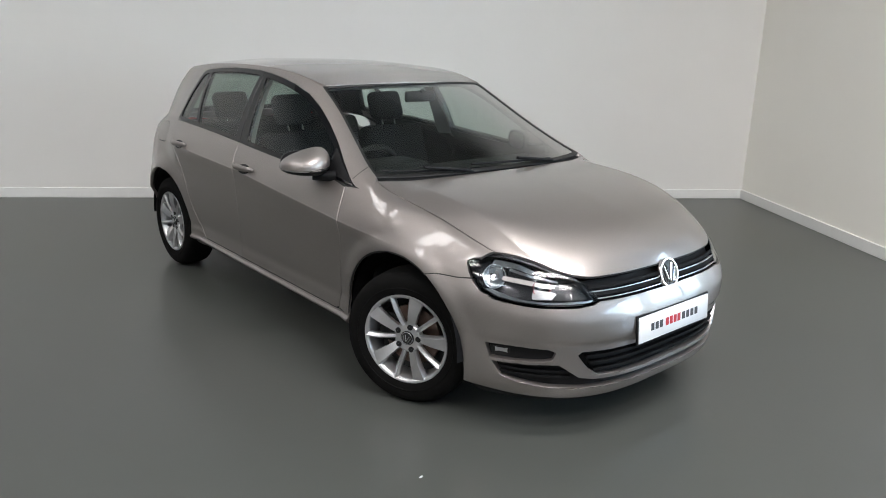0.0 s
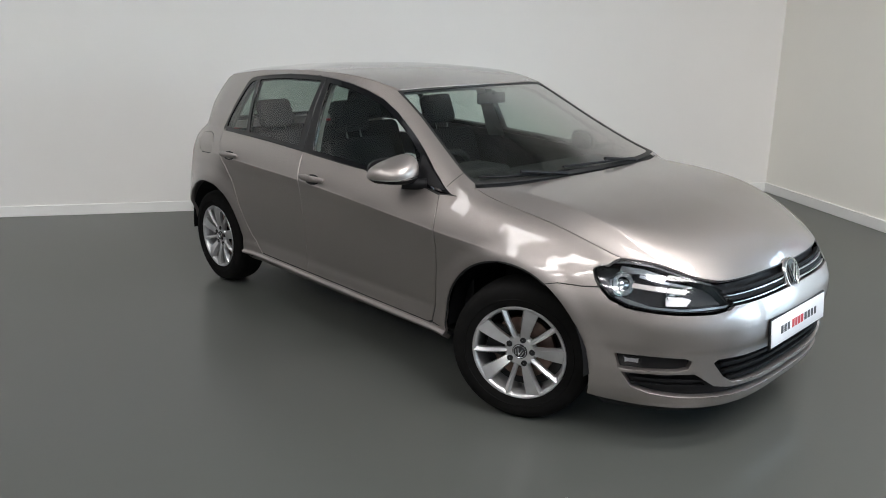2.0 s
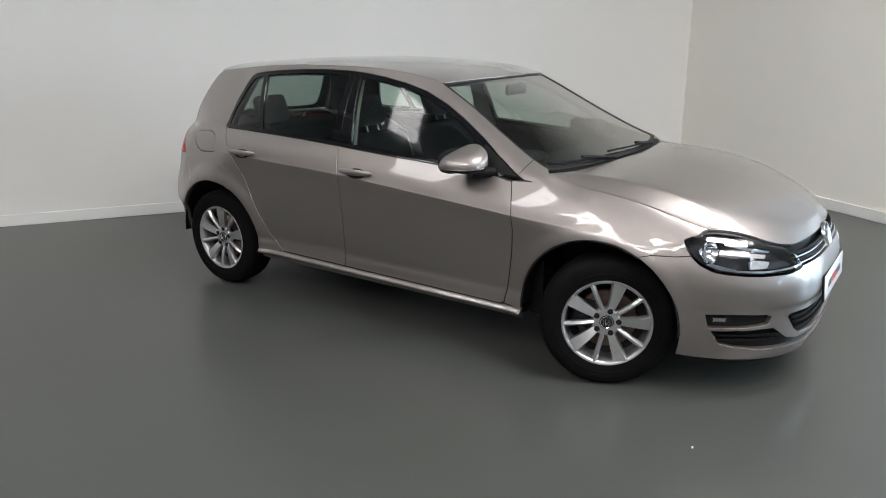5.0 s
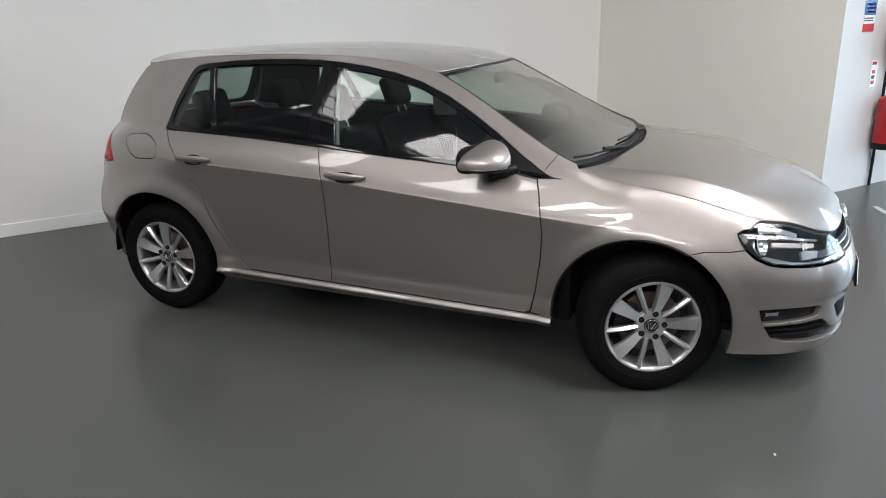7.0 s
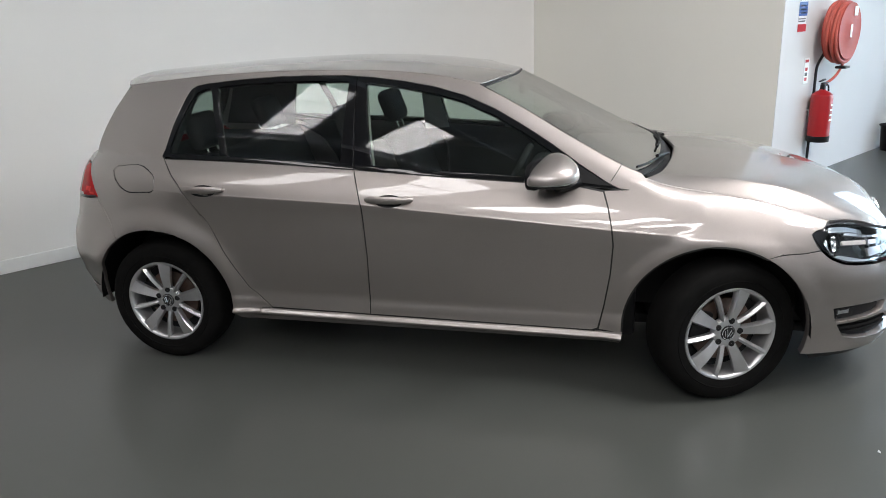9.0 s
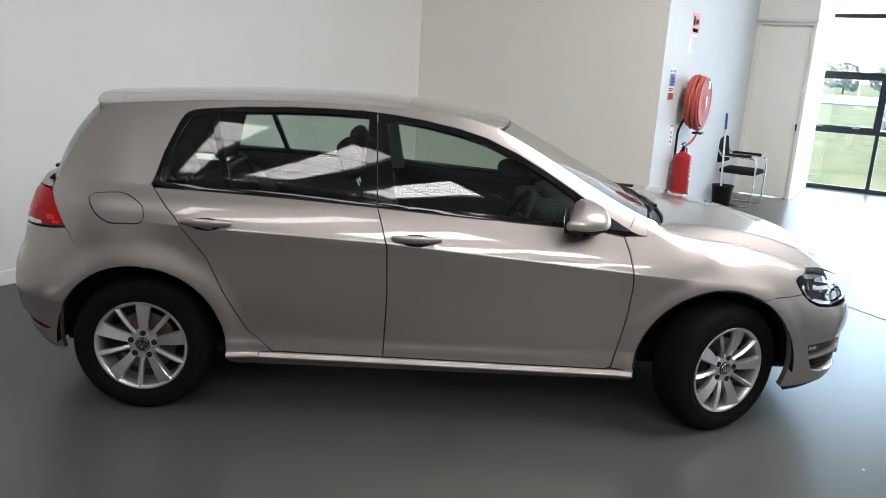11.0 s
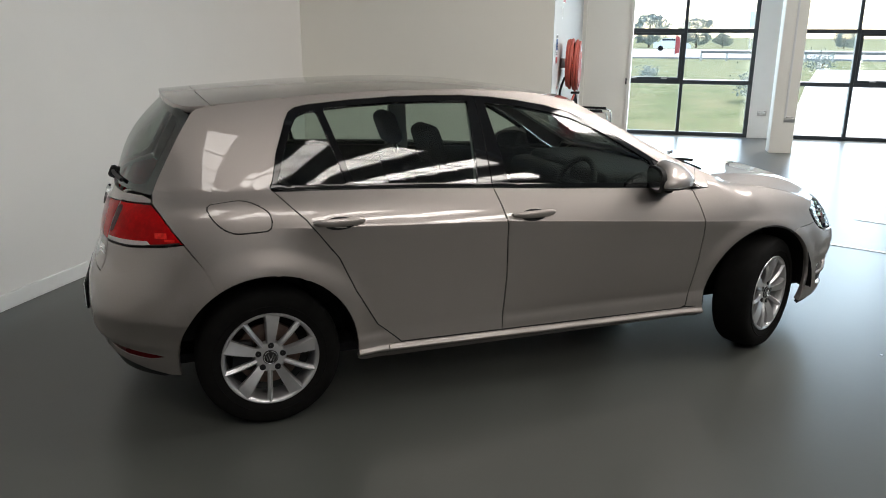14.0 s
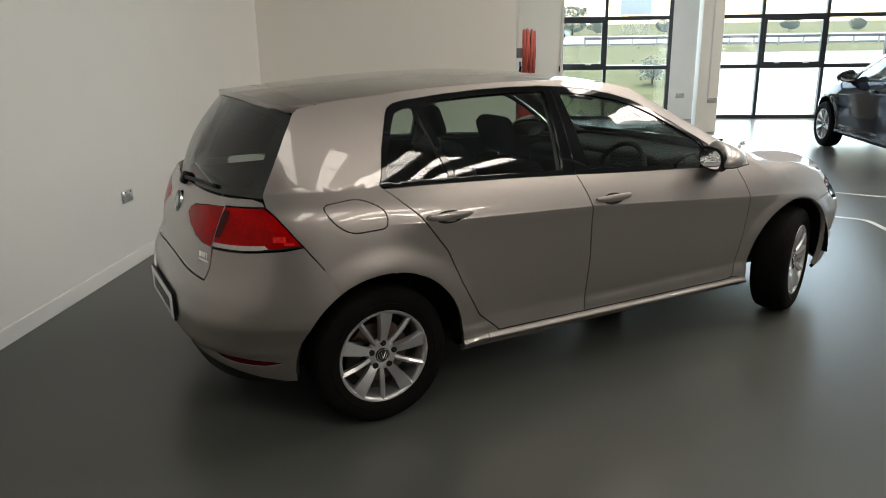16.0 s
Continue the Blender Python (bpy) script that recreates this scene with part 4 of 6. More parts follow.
    for poly, nm in ((lamp_in, "inner_tail_lamp"), (lamp_out, "tail_lamp")):
        for sgn in (1, -1):
            q = poly if sgn == 1 else neg(poly)
            top = gate if nm.startswith("inner") else car
            lens = panel(nm, q, rear_map, M_RED, top, step=(0.04, 0.03), depth=0.006, gap=0.002, label="glossy red tail lamp cover")
            if nm == "tail_lamp":
                strip = [ry(0.53, 0.813), rx(-1.84, 0.816), rx(-1.78, 0.821), rx(-1.755, 0.826), rx(-1.765, 0.838), rx(-1.82, 0.835), ry(0.53, 0.829)]
                strip = strip if sgn == 1 else neg(strip)
                panel("reversing_lamp", strip, rear_map, M_WHITELENS, lens, step=(0.04, 0.03), lift=0.0015, depth=0, gap=0, label="clear reversing lamp strip")
                edge = [ry(0.53, 0.8095), rx(-1.84, 0.8125), rx(-1.76, 0.8195), rx(-1.70, 0.8235), rx(-1.64, 0.830), rx(-1.645, 0.837), rx(-1.70, 0.8305), rx(-1.76, 0.8255), rx(-1.84, 0.8175), ry(0.53, 0.8145)]
                panel("lamp_edge", edge if sgn == 1 else neg(edge), rear_map, M_LAMPBLACK, lens, step=(0.04, 0.03), lift=0.0008, depth=0, gap=0)
                # lighter red cells: bright reflections inside the lamp's tip, painted on
                for x0, x1, z0, z1 in ((-1.735, -1.69, 0.850, 0.872), (-1.70, -1.662, 0.838, 0.848)):
                    cell = [rx(x0, z0), rx(x1, z0), rx(x1, z1), rx(x0, z1)]
                    panel("lamp_glint_cell", cell if sgn == 1 else neg(cell), rear_map, M_REDCELL, lens, step=(0.04, 0.03), lift=0.0012, depth=0, gap=0)
                dark = [ry(0.53, 0.955), ry(0.57, 0.957), ry(0.565, 0.85), ry(0.53, 0.845)]
                panel("lamp_divider", rounded(dark if sgn == 1 else neg(dark), 0.02, 3), rear_map, M_DARKRED, lens, step=(0.04, 0.03), lift=0.001, depth=0, gap=0)

    # --- bumpers ---
    arch_front_edge = [fx(*p) for p in arch(ARCH_F, a1, -17, 14)]
    lamp = [fx(1.620, 0.728), fx(1.645, 0.747), fx(1.675, 0.757), fx(1.73, 0.760), fx(1.80, 0.750), fx(1.86, 0.732), fx(1.93, 0.705), fy(0.49, 0.687), fy(0.455, 0.66), fy(0.437, 0.635), fy(0.432, 0.611), fy(0.46, 0.598),
            fy(0.53, 0.591), fx(1.93, 0.591), fx(1.85, 0.596), fx(1.77, 0.605), fx(1.715, 0.628), fx(1.67, 0.662)]
    low_r = [fy(0.432, 0.605), fy(0.46, 0.592), fy(0.53, 0.585), fx(1.93, 0.585), fx(1.85, 0.590), fx(1.765, 0.599), fx(1.708, 0.623), fx(1.664, 0.6615), fx(1.60, 0.6545), fx(1.507, 0.6535)]
    bump_bottom = [fx(1.70, 0.192), fx(1.85, 0.190), fx(1.97, 0.188), fy(0.40, 0.187), fy(0.2, 0.187)]
    lip = [fx(1.66, 0.194), fx(1.85, 0.188), fx(1.97, 0.186), fy(0.40, 0.185), fy(0.2, 0.185), fy(0.2, 0.150), fy(0.40, 0.150), fx(1.95, 0.152), fx(1.85, 0.154), fx(1.68, 0.160)]
    right = low_r + arch_front_edge + bump_bottom
    fog_up = [fx(1.742, 0.408), fx(1.85, 0.413), fy(0.615, 0.410), fy(0.592, 0.398), fy(0.60, 0.366), fy(0.625, 0.358), fx(1.85, 0.350), fx(1.757, 0.347)]
    wing_slot = [fx(1.765, 0.333), fx(1.85, 0.337), fy(0.58, 0.344), fy(0.555, 0.325), fy(0.505, 0.286), fy(0.44, 0.272), fy(0.2, 0.263)]
    slot_base = [fy(0.2, 0.231), fy(0.44, 0.236), fy(0.52, 0.239), fx(1.95, 0.243), fx(1.86, 0.254), fx(1.80, 0.272)]
    mouth = [fy(y, z) for y, z in ((-0.50, 0.398), (-0.25, 0.394), (-0.1, 0.393), (0.1, 0.393), (0.25, 0.394), (0.50, 0.398), (0.515, 0.386), (0.47, 0.325), (0.42, 0.292), (0.30, 0.284), (0.1, 0.280), (-0.1, 0.280), (-0.30, 0.284), (-0.42, 0.292), (-0.47, 0.325), (-0.515, 0.386))]
    slot = wing_slot + [(0, 0.261)] + neg(wing_slot)[::-1] + neg(slot_base)[::-1] + [(0, 0.230)] + slot_base
    top_edge = [fy(y, 0.605) for y in (-0.3, -0.15)] + [(0, 0.604)] + [fy(y, 0.605) for y in (0.15, 0.3)]
    fcuts = [i * 0.04 for i in range(-25, 26)]
    bumper = panel("front_bumper", top_edge + right + neg(right)[::-1], front_map, paint, car, step=(0.04, 0.025), holes=[fog_up, neg(fog_up), mouth, slot], cuts=fcuts, depth=0.03, eps=(0.01, 0.006))
    panel("lower_lip", [lip[i] for i in range(5)] + [(-a, b) for a, b in lip[4::-1]] + [(-a, b) for a, b in lip[:4:-1]] + lip[5:], front_map, M_PLASTIC, bumper, step=(0.05, 0.03), lift=-0.006, gap=-0.002, cuts=fcuts, label="black lower lip")
    for w in (fog_up, neg(fog_up)):
        panel("fog_lamp_recess", w, front_map, M_PLASTIC, bumper, step=(0.06, 0.03), lift=-0.028, depth=0, gap=-0.004)
    panel("lower_grille", mouth, front_map, M_GRILLE, bumper, step=(0.06, 0.03), lift=-0.035, depth=0, gap=-0.005, cuts=fcuts)
    panel("lower_intake", slot, front_map, M_PLASTIC, bumper, step=(0.06, 0.03), lift=-0.03, depth=0, gap=-0.005, cuts=fcuts)
    for z in (0.308, 0.340, 0.370):
        w = 0.435 + 0.6 * (z - 0.30)
        slat = [fy(y, z - 0.005) for y in (-w, -0.25, -0.1, 0.1, 0.25, w)] + [fy(y, z + 0.006) for y in (w, 0.25, 0.1, -0.1, -0.25, -w)]
        panel("grille_slat", slat, front_map, M_GRILLE, bumper, step=(0.06, 0.03), lift=-0.008, depth=0.02, gap=0, cuts=fcuts)
    for sgn in (1, -1):
        q = [fx(1.76, 0.398), fx(1.80, 0.401), fx(1.835, 0.400), fx(1.835, 0.362), fx(1.80, 0.359), fx(1.765, 0.358)]
        fog = panel("fog_lamp", q if sgn == 1 else neg(q), front_map, M_LENS, bumper, step=(0.03, 0.02), lift=-0.004, depth=0.012, gap=0, label="clear fog lamp in a black recess")
        panel("fog_reflector", q if sgn == 1 else neg(q), front_map, M_LAMPGREY, fog, step=(0.03, 0.02), lift=-0.02, depth=0, gap=0.013)
        for z in (0.283, 0.307):
            q = [fx(1.80, z - 0.004), fx(1.90, z - 0.004), fy(0.53, z - 0.004), fy(0.53, z + 0.005), fx(1.90, z + 0.005), fx(1.79, z + 0.005)]
            panel("intake_slat", q if sgn == 1 else neg(q), front_map, M_PLASTIC, bumper, step=(0.06, 0.03), lift=-0.012, depth=0.012, gap=0)
    # upper grille between the headlamps
    g_top, g_bot = 0.682, 0.612
    gr = [fy(y, g_bot) for y in (-0.432, -0.3, -0.15)] + [(0, g_bot)] + [fy(y, g_bot) for y in (0.15, 0.3, 0.432)] + [fy(y, g_top) for y in (0.475, 0.3, 0.15)] + [(0, g_top)] + [fy(y, g_top) for y in (-0.15, -0.3, -0.475)]
    grille = panel("radiator_grille", gr, front_map, M_GRILLE, car, step=(0.06, 0.03), lift=-0.03, depth=0, gap=-0.004, cuts=fcuts, label="black grille with slim bright edges")
    for z, mt, hh in ((0.631, M_GRILLE, 0.006), (0.656, M_GRILLE, 0.006), (0.6405, M_LAMPGREY, 0.0015), (0.6155, M_LAMPGREY, 0.0015)):
        w = 0.432 + 0.6 * (z - g_bot)
        q = [fy(y, z - hh) for y in (-w, -0.3, -0.15, 0.15, 0.3, w)] + [fy(y, z + hh) for y in (w, 0.3, 0.15, -0.15, -0.3, -w)]
        panel("grille_slat", q, front_map, mt, grille, step=(0.06, 0.03), lift=-0.004, depth=0.018, gap=0, cuts=fcuts)

    # --- headlamps ---
    for sgn in (1, -1):
        q = lamp if sgn == 1 else neg(lamp)
        cover = panel("headlamp", q, front_map, M_LENS, car, step=(0.04, 0.03), depth=0.004, gap=0.003, label="clear headlamp with chrome reflectors")
        panel("lamp_housing", q, front_map, M_LAMPSHELL, cover, step=(0.05, 0.03), lift=-0.075, depth=-0.070, gap=0.003)

        def strip(nm, pts, mt, lift, depth=0.012, r=0.01):
            w = [(a * sgn, b) for a, b in pts]
            return panel(nm, rounded(w, r, 3) if r else w, front_map, mt, cover, step=(0.04, 0.02), lift=lift, depth=depth, gap=0)
        strip("lamp_bezel", lamp[1:8] + [(a, b - 0.007) for a, b in lamp[7:0:-1]], M_LAMPSHELL, -0.006, depth=0.004, r=0)
        strip("chrome_brow", [fx(1.71, 0.748), fx(1.78, 0.742), fx(1.83, 0.728), fx(1.86, 0.716), fx(1.86, 0.704), fx(1.80, 0.722), fx(1.71, 0.730)], M_CHROME, -0.020, r=0.004)
        strip("light_bar", [fx(1.77, 0.694), fx(1.85, 0.686), fx(1.935, 0.672), fx(1.935, 0.657), fx(1.85, 0.670), fx(1.77, 0.678)], M_WHITELENS, -0.024, r=0.004)
        strip("chrome_fin", [fx(1.78, 0.722), fx(1.86, 0.702), fx(1.94, 0.683), fx(1.94, 0.677), fx(1.86, 0.694), fx(1.78, 0.713)], M_CHROME, -0.018, r=0.002)
        strip("chrome_base", [fx(1.725, 0.634), fx(1.78, 0.613), fx(1.85, 0.604), fx(1.94, 0.599), fy(0.47, 0.604), fy(0.45, 0.612), fx(1.94, 0.607), fx(1.85, 0.612), fx(1.745, 0.638)], M_CHROME, -0.012, r=0.002)
        strip("chrome_cheek", [fx(1.69, 0.692), fx(1.705, 0.712), fx(1.72, 0.690), fx(1.735, 0.640), fx(1.72, 0.645)], M_CHROME, -0.026, r=0.003)
        strip("lamp_baffle", [fx(1.885, 0.652), fx(1.94, 0.646), fy(0.53, 0.622), fx(1.895, 0.618)], M_LAMPGREY, -0.024, r=0.006)
        strip("lamp_mask", [fx(1.955, 0.642), fy(0.51, 0.640), fy(0.475, 0.618), fx(1.95, 0.616)], M_LAMPBLACK, -0.022, r=0.008)
        for x, z, r in ((1.735, 0.690, 0.046), (1.905, 0.664, 0.038)):
            p = front_map(sgn * fx(x, z)[0], z)
            nrm = surface_normal(front_map, sgn * fx(x, z)[0], z, 0.01, 0.006)
            fwd = (nrm + Vector((1.4, 0, 0))).normalized()
            m = Matrix.Translation(p - nrm * 0.036) @ fwd.to_track_quat("Z", "Y").to_matrix().to_4x4()
            part("reflector_bowl", lathe([(r * 1.08, 0.004), (r, 0.004), (r * 0.93, -0.006), (r * 0.75, -0.018), (r * 0.45, -0.028), (0.008, -0.033)], 28, "Z"), M_CHROME, cover, m=m)
            bm = bmesh.new()
            bmesh.ops.create_uvsphere(bm, u_segments=14, v_segments=8, radius=r * 0.33)
            part("bulb_shield", bm, M_CHROME, cover, m=m @ Matrix.Translation((0, 0, -0.008)))

    # --- rear bumper ---
    mirrored(panel("bumper_flange", [(-1.575, 0.742), (-1.53, 0.70), (-1.503, 0.640), (-1.54, 0.622), (-1.575, 0.69)], side_map, paint, side, lift=-0.004, depth=0, gap=0))
    edge_arch = [rx(*p) for p in arch(ARCH_R, 122, 189, 14)]
    rb = [ry(0.15, 0.687), ry(0.33, 0.679), ry(0.517, 0.670), ry(0.529, 0.74), ry(0.529, 0.803), rx(-1.84, 0.806), rx(-1.76, 0.813), rx(-1.70, 0.817), rx(-1.631, 0.827), rx(-1.58, 0.756), rx(-1.562, 0.727), rx(-1.545, 0.70)] + edge_arch
    rb += [rx(-1.72, 0.256), rx(-1.80, 0.268), ry(0.62, 0.295), ry(0.5, 0.325), ry(0.35, 0.345), ry(0.15, 0.352)]
    refl = [ry(0.53, 0.372), ry(0.64, 0.362), rx(-1.80, 0.352), rx(-1.735, 0.344), rx(-1.80, 0.329), ry(0.64, 0.334), ry(0.58, 0.346)]
    rbump = panel("rear_bumper", [(0, 0.689)] + rb + [(0, 0.353)] + neg(rb)[::-1], rear_map, paint, car, step=(0.05, 0.03), holes=[refl, neg(refl)], cuts=scuts, eps=(0.01, 0.006))
    for q in (refl, neg(refl)):
        panel("rear_reflector", q, rear_map, M_DARKRED, rbump, step=(0.05, 0.03), lift=-0.003, depth=0, gap=-0.001, label="red bumper reflector")
    vz = [ry(0.15, 0.349), ry(0.35, 0.342), ry(0.5, 0.321), ry(0.62, 0.291), rx(-1.80, 0.264), rx(-1.73, 0.252), rx(-1.76, 0.235), ry(0.5, 0.235), ry(0.2, 0.235)]
    panel("rear_valance", [(0, 0.350)] + vz + [(0, 0.235)] + neg(vz)[::-1], rear_map, M_PLASTIC, rbump, step=(0.05, 0.04), lift=-0.012, gap=-0.004, cuts=scuts, label="black lower valance")

    # --- badges and plates ---
    def badge(m, r, top, sunk=0.0):
        b = part("badge", lathe([(r, -0.010), (r, 0.002), (r * 0.97, 0.006), (r * 0.90, 0.006), (r * 0.87, 0.002)], 40, "Z"), M_CHROME, top, m=m, label="round chrome badge")
        part("badge_field", lathe([(r * 0.88, 0.001), (0.0005, 0.003)], 40, "Z"), M_LAMPBLACK, b)
        bm = bmesh.new()
        for sx in (-1, 1):
            add_rod(bm, (0, -r * 0.62, 0.004), (sx * r * 0.42, r * 0.60, 0.004), r * 0.085, seg=8)
            add_rod(bm, (sx * r * 0.40, -r * 0.60, 0.004), (sx * r * 0.70, r * 0.30, 0.004), r * 0.085, seg=8)
        part("badge_bars", bm, M_CHROME, b)
        return b
    face = lambda p, n: Matrix.Translation(p) @ Vector(n).to_track_quat("Z", "Y").to_matrix().to_4x4()
    badge(face((nose(0.648) + 0.004, 0, 0.648), (1, 0, 0.32)), 0.064, grille)
    badge(face((-tail(0.905) - 0.003, 0, 0.905), (-1, 0, 0.30)), 0.052, gate)

    def plate(m, top, bars):
        p = part("number_plate", boxed(-0.26, 0.26, -0.056, 0.056, -0.006, 0.004, 0.003), M_PLATE, top, m=m, label="white plate in a black surround")
        part("plate_surround", boxed(-0.267, 0.267, -0.063, 0.063, -0.010, 0.0, 0.003), M_PLASTIC, p)
        for x0, x1, h, mt in bars:
            part("printed_bar", boxed(x0, x1, -h, h, 0.004, 0.0048), mt, p, smooth=False)
        return p
    row = [(-0.178 + 0.031 * i, -0.156 + 0.031 * i, 0.016, M_INK) for i in range(3)] + [(-0.072 + 0.029 * i, -0.050 + 0.029 * i, 0.017, M_REDINK) for i in range(4)] + [(0.050 + 0.033 * i, 0.073 + 0.033 * i, 0.016, M_INK) for i in range(4)]
    fp = Matrix.Translation((2.128, 0, 0.458)) @ Matrix(((0, 0, 1, 0), (1, 0, 0, 0), (0, 1, 0, 0), (0, 0, 0, 1))) @ pose(0, 0, 0, -5)
    plate(fp, bumper, row)
    rp = Matrix.Translation((-2.062, 0, 0.49)) @ Matrix(((0, 0, -1, 0), (-1, 0, 0, 0), (0, 1, 0, 0), (0, 0, 0, 1)))
    plate(rp, rbump, [(-0.19 + 0.045 * i, -0.155 + 0.045 * i, 0.028, M_INK) for i in range(9)])
    pb = rear_map(*ry(0.47, 0.752))
    nb = surface_normal(rear_map, *ry(0.47, 0.752), 0.01, 0.006)
    mb = face(pb, nb)
    sgn_up = 1 if (mb.to_3x3() @ Vector((0, 1, 0))).z > 0 else -1
    bm = bmesh.new()
    for x0, x1 in ((-0.04, -0.016), (-0.012, 0.018), (0.024, 0.034)):
        add_box(bm, x0, x1, 0.004, 0.026, -0.001, 0.002)
    add_box(bm, -0.04, 0.04, -0.012, -0.004, -0.001, 0.0015)
    part("model_badge", bm, M_CHROME, gate, m=mb, smooth=False, label="small chrome lettering as plain bars")

    # --- wipers and cowl ---
    panel("cowl_cover", [(-0.035, -0.93), (0.07, -0.90), (0.07, 0.90), (-0.035, 0.93)], screen_map, M_PLASTIC, car, step=(0.05, 0.12), lift=-0.014, depth=0, gap=0, eps=(0.02, 0.02))
    for (u0, v0), (u1, v1) in (((0.02, 0.25), (0.055, 0.93)), ((0.02, -0.42), (0.06, 0.22))):
        w = part("windscreen_wiper", tube([screen_map(u0 + (u1 - u0) * i / 6, v0 + (v1 - v0) * i / 6) + Vector((0.004, 0, 0.006)) for i in range(7)], 0.0055, 8), M_PLASTIC, car)
        part("wiper_arm", tube([screen_map(0.0, v0) + Vector((0.01, 0, 0.005)), screen_map((u0 + u1) / 2, (v0 + v1) / 2) + Vector((0.02, 0, 0.026))], 0.008, 8), M_PLASTIC, w)
    part("rear_wiper", tube([hatch_map(0.03, 0.02) + Vector((-0.014, 0, 0.006)), hatch_map(0.05, 0.2) + Vector((-0.014, 0, 0.006)), hatch_map(0.06, 0.56) + Vector((-0.012, 0, 0.006))], 0.009, 8), M_PLASTIC, gate)
    part("wiper_hub", lathe([(0.03, -0.01), (0.03, 0.02), (0.022, 0.03), (0.001, 0.032)], 20, "Z"), M_PLASTIC, gate, m=face(hatch_map(0.02, 0.0), (-1, 0, 0.5)))

    # --- wheels ---
    def wheel(m):
        w = new("wheel")
        w.parent = car
        w.matrix_basis = m
        prof = [(0.204, -0.075), (0.210, -0.092), (0.236, -0.1005), (0.262, -0.1025), (0.285, -0.0995), (0.300, -0.091), (0.309, -0.078), (0.3135, -0.06), (0.316, -0.03), (0.3162, 0.0),
                (0.316, 0.03), (0.3135, 0.06), (0.309, 0.078), (0.300, 0.091), (0.285, 0.0995), (0.262, 0.1025), (0.236, 0.1005), (0.210, 0.092), (0.204, 0.075)]
        tyre = part("tyre", lathe(prof, 72), M_RUBBER, w)
        part("sidewall_bead", lathe([(0.2425, -0.1005), (0.2455, -0.1040), (0.2485, -0.1012)], 72), M_RUBBER, tyre)
        part("rim", lathe([(0.206, -0.078), (0.2125, -0.093), (0.2105, -0.0965), (0.205, -0.0965), (0.197, -0.091), (0.192, -0.078), (0.187, -0.05), (0.185, 0.0), (0.190, 0.06), (0.205, 0.08)], 72), M_ALLOY, w)
        wide = bmesh.new()
        # a broad spoke: flat-topped, flaring outwards, with a ridge off centre
        def spoke(bm, r0, r1, w0, w1, top0, top1, ridge, steps=7):
            rows = []
            for i in range(steps + 1):
                t = i / steps
                r = r0 + (r1 - r0) * t
                hw = w0 + (w1 - w0) * t ** 1.2
                y = top0 + (top1 - top0) * t - 0.008 * math.sin(math.pi * t)
                rows.append([bm.verts.new(p) for p in ((-hw, y + 0.022, r), (-hw * 0.97, y + 0.004, r), (-hw * 0.2 * ridge, y - 0.007, r), (hw * 0.97, y + 0.004, r), (hw, y + 0.022, r))])
            for a, b in zip(rows, rows[1:]):
                for j in range(4):
                    bm.faces.new((a[j], a[j + 1], b[j + 1], b[j]))
            bm.faces.new(rows[0]), bm.faces.new(rows[-1])
        spoke(wide, 0.060, 0.203, 0.019, 0.037, -0.070, -0.0905, 3.6)
        thin = bmesh.new()
        spoke(thin, 0.060, 0.203, 0.0105, 0.0125, -0.070, -0.0905, 0.5)
        base_w = part("broad_spoke", wide, M_ALLOY, w)
        base_t = part("slim_spoke", thin, M_ALLOY, w)
        for i in range(5):
            if i:
                for o in (base_w, base_t):
                    c = o.copy()
                    scene.collection.objects.link(c)
                    c.parent = w
                    c.matrix_basis = pose(0, 0, 0, 0, 72 * i + (36 if o is base_t else 0), 0)
        base_t.matrix_basis = pose(0, 0, 0, 0, 36, 0)
        hub = part("hub", lathe([(0.074, -0.050), (0.072, -0.062), (0.064, -0.0705), (0.048, -0.0725), (0.034, -0.0725)], 48), M_ALLOY, w)
        part("centre_cap", lathe([(0.0335, -0.068), (0.0325, -0.076), (0.028, -0.0785), (0.001, -0.079)], 36), M_LAMPBLACK, hub, label="dark round centre cap")
        part("cap_ring", lathe([(0.030, -0.0775), (0.0285, -0.0805), (0.0265, -0.0795)], 36), M_CHROME, hub)
        bm = bmesh.new()
        for sx in (-1, 1):
            add_rod(bm, (0, -0.0795, -0.017), (sx * 0.011, -0.0795, 0.016), 0.0026, seg=6)
            add_rod(bm, (sx * 0.011, -0.0795, -0.016), (sx * 0.019, -0.0795, 0.008), 0.0026, seg=6)
        part("cap_bars", bm, M_CHROME, hub)
        # raised black discs stand for the shade inside the bolt holes
        lug = lathe([(0.0135, -0.070), (0.0135, -0.0765), (0.012, -0.0770), (0.001, -0.0765)], 16)
        base_l = part("bolt_hole_shade", lug, M_LAMPBLACK, hub, m=pose(0, 0, 0.056))
        for i in range(1, 5):
            c = base_l.copy()
            scene.collection.objects.link(c)
            c.parent = hub
            c.matrix_basis = pose(0, 0, 0, 0, 72 * i, 0) @ pose(0, 0, 0.056)
        part("brake_disc", lathe([(0.06, -0.022), (0.14, -0.022), (0.142, -0.018), (0.142, 0.0), (0.06, 0.0)], 48), M_DISC, w)
        bm = boxed(-0.16, -0.07, -0.045, 0.02, -0.07, 0.07, 0.012)
        part("brake_caliper", bm, M_LAMPBLACK, w)
        part("wheel_back", lathe([(0.198, 0.0), (0.14, 0.02), (0.001, 0.03)], 36), M_LAMPBLACK, w)
        return w
    small = Matrix.Scale(0.97, 4)
    for x, y, a in ((1.299, -0.762, steer), (-1.3205, -0.742, 0)):
        wheel(pose(x, y, 0.3067, 0, 14 if a else 4, a) @ small)
        wheel(pose(x, -y, 0.3067, 0, 30, 180 + a) @ small)
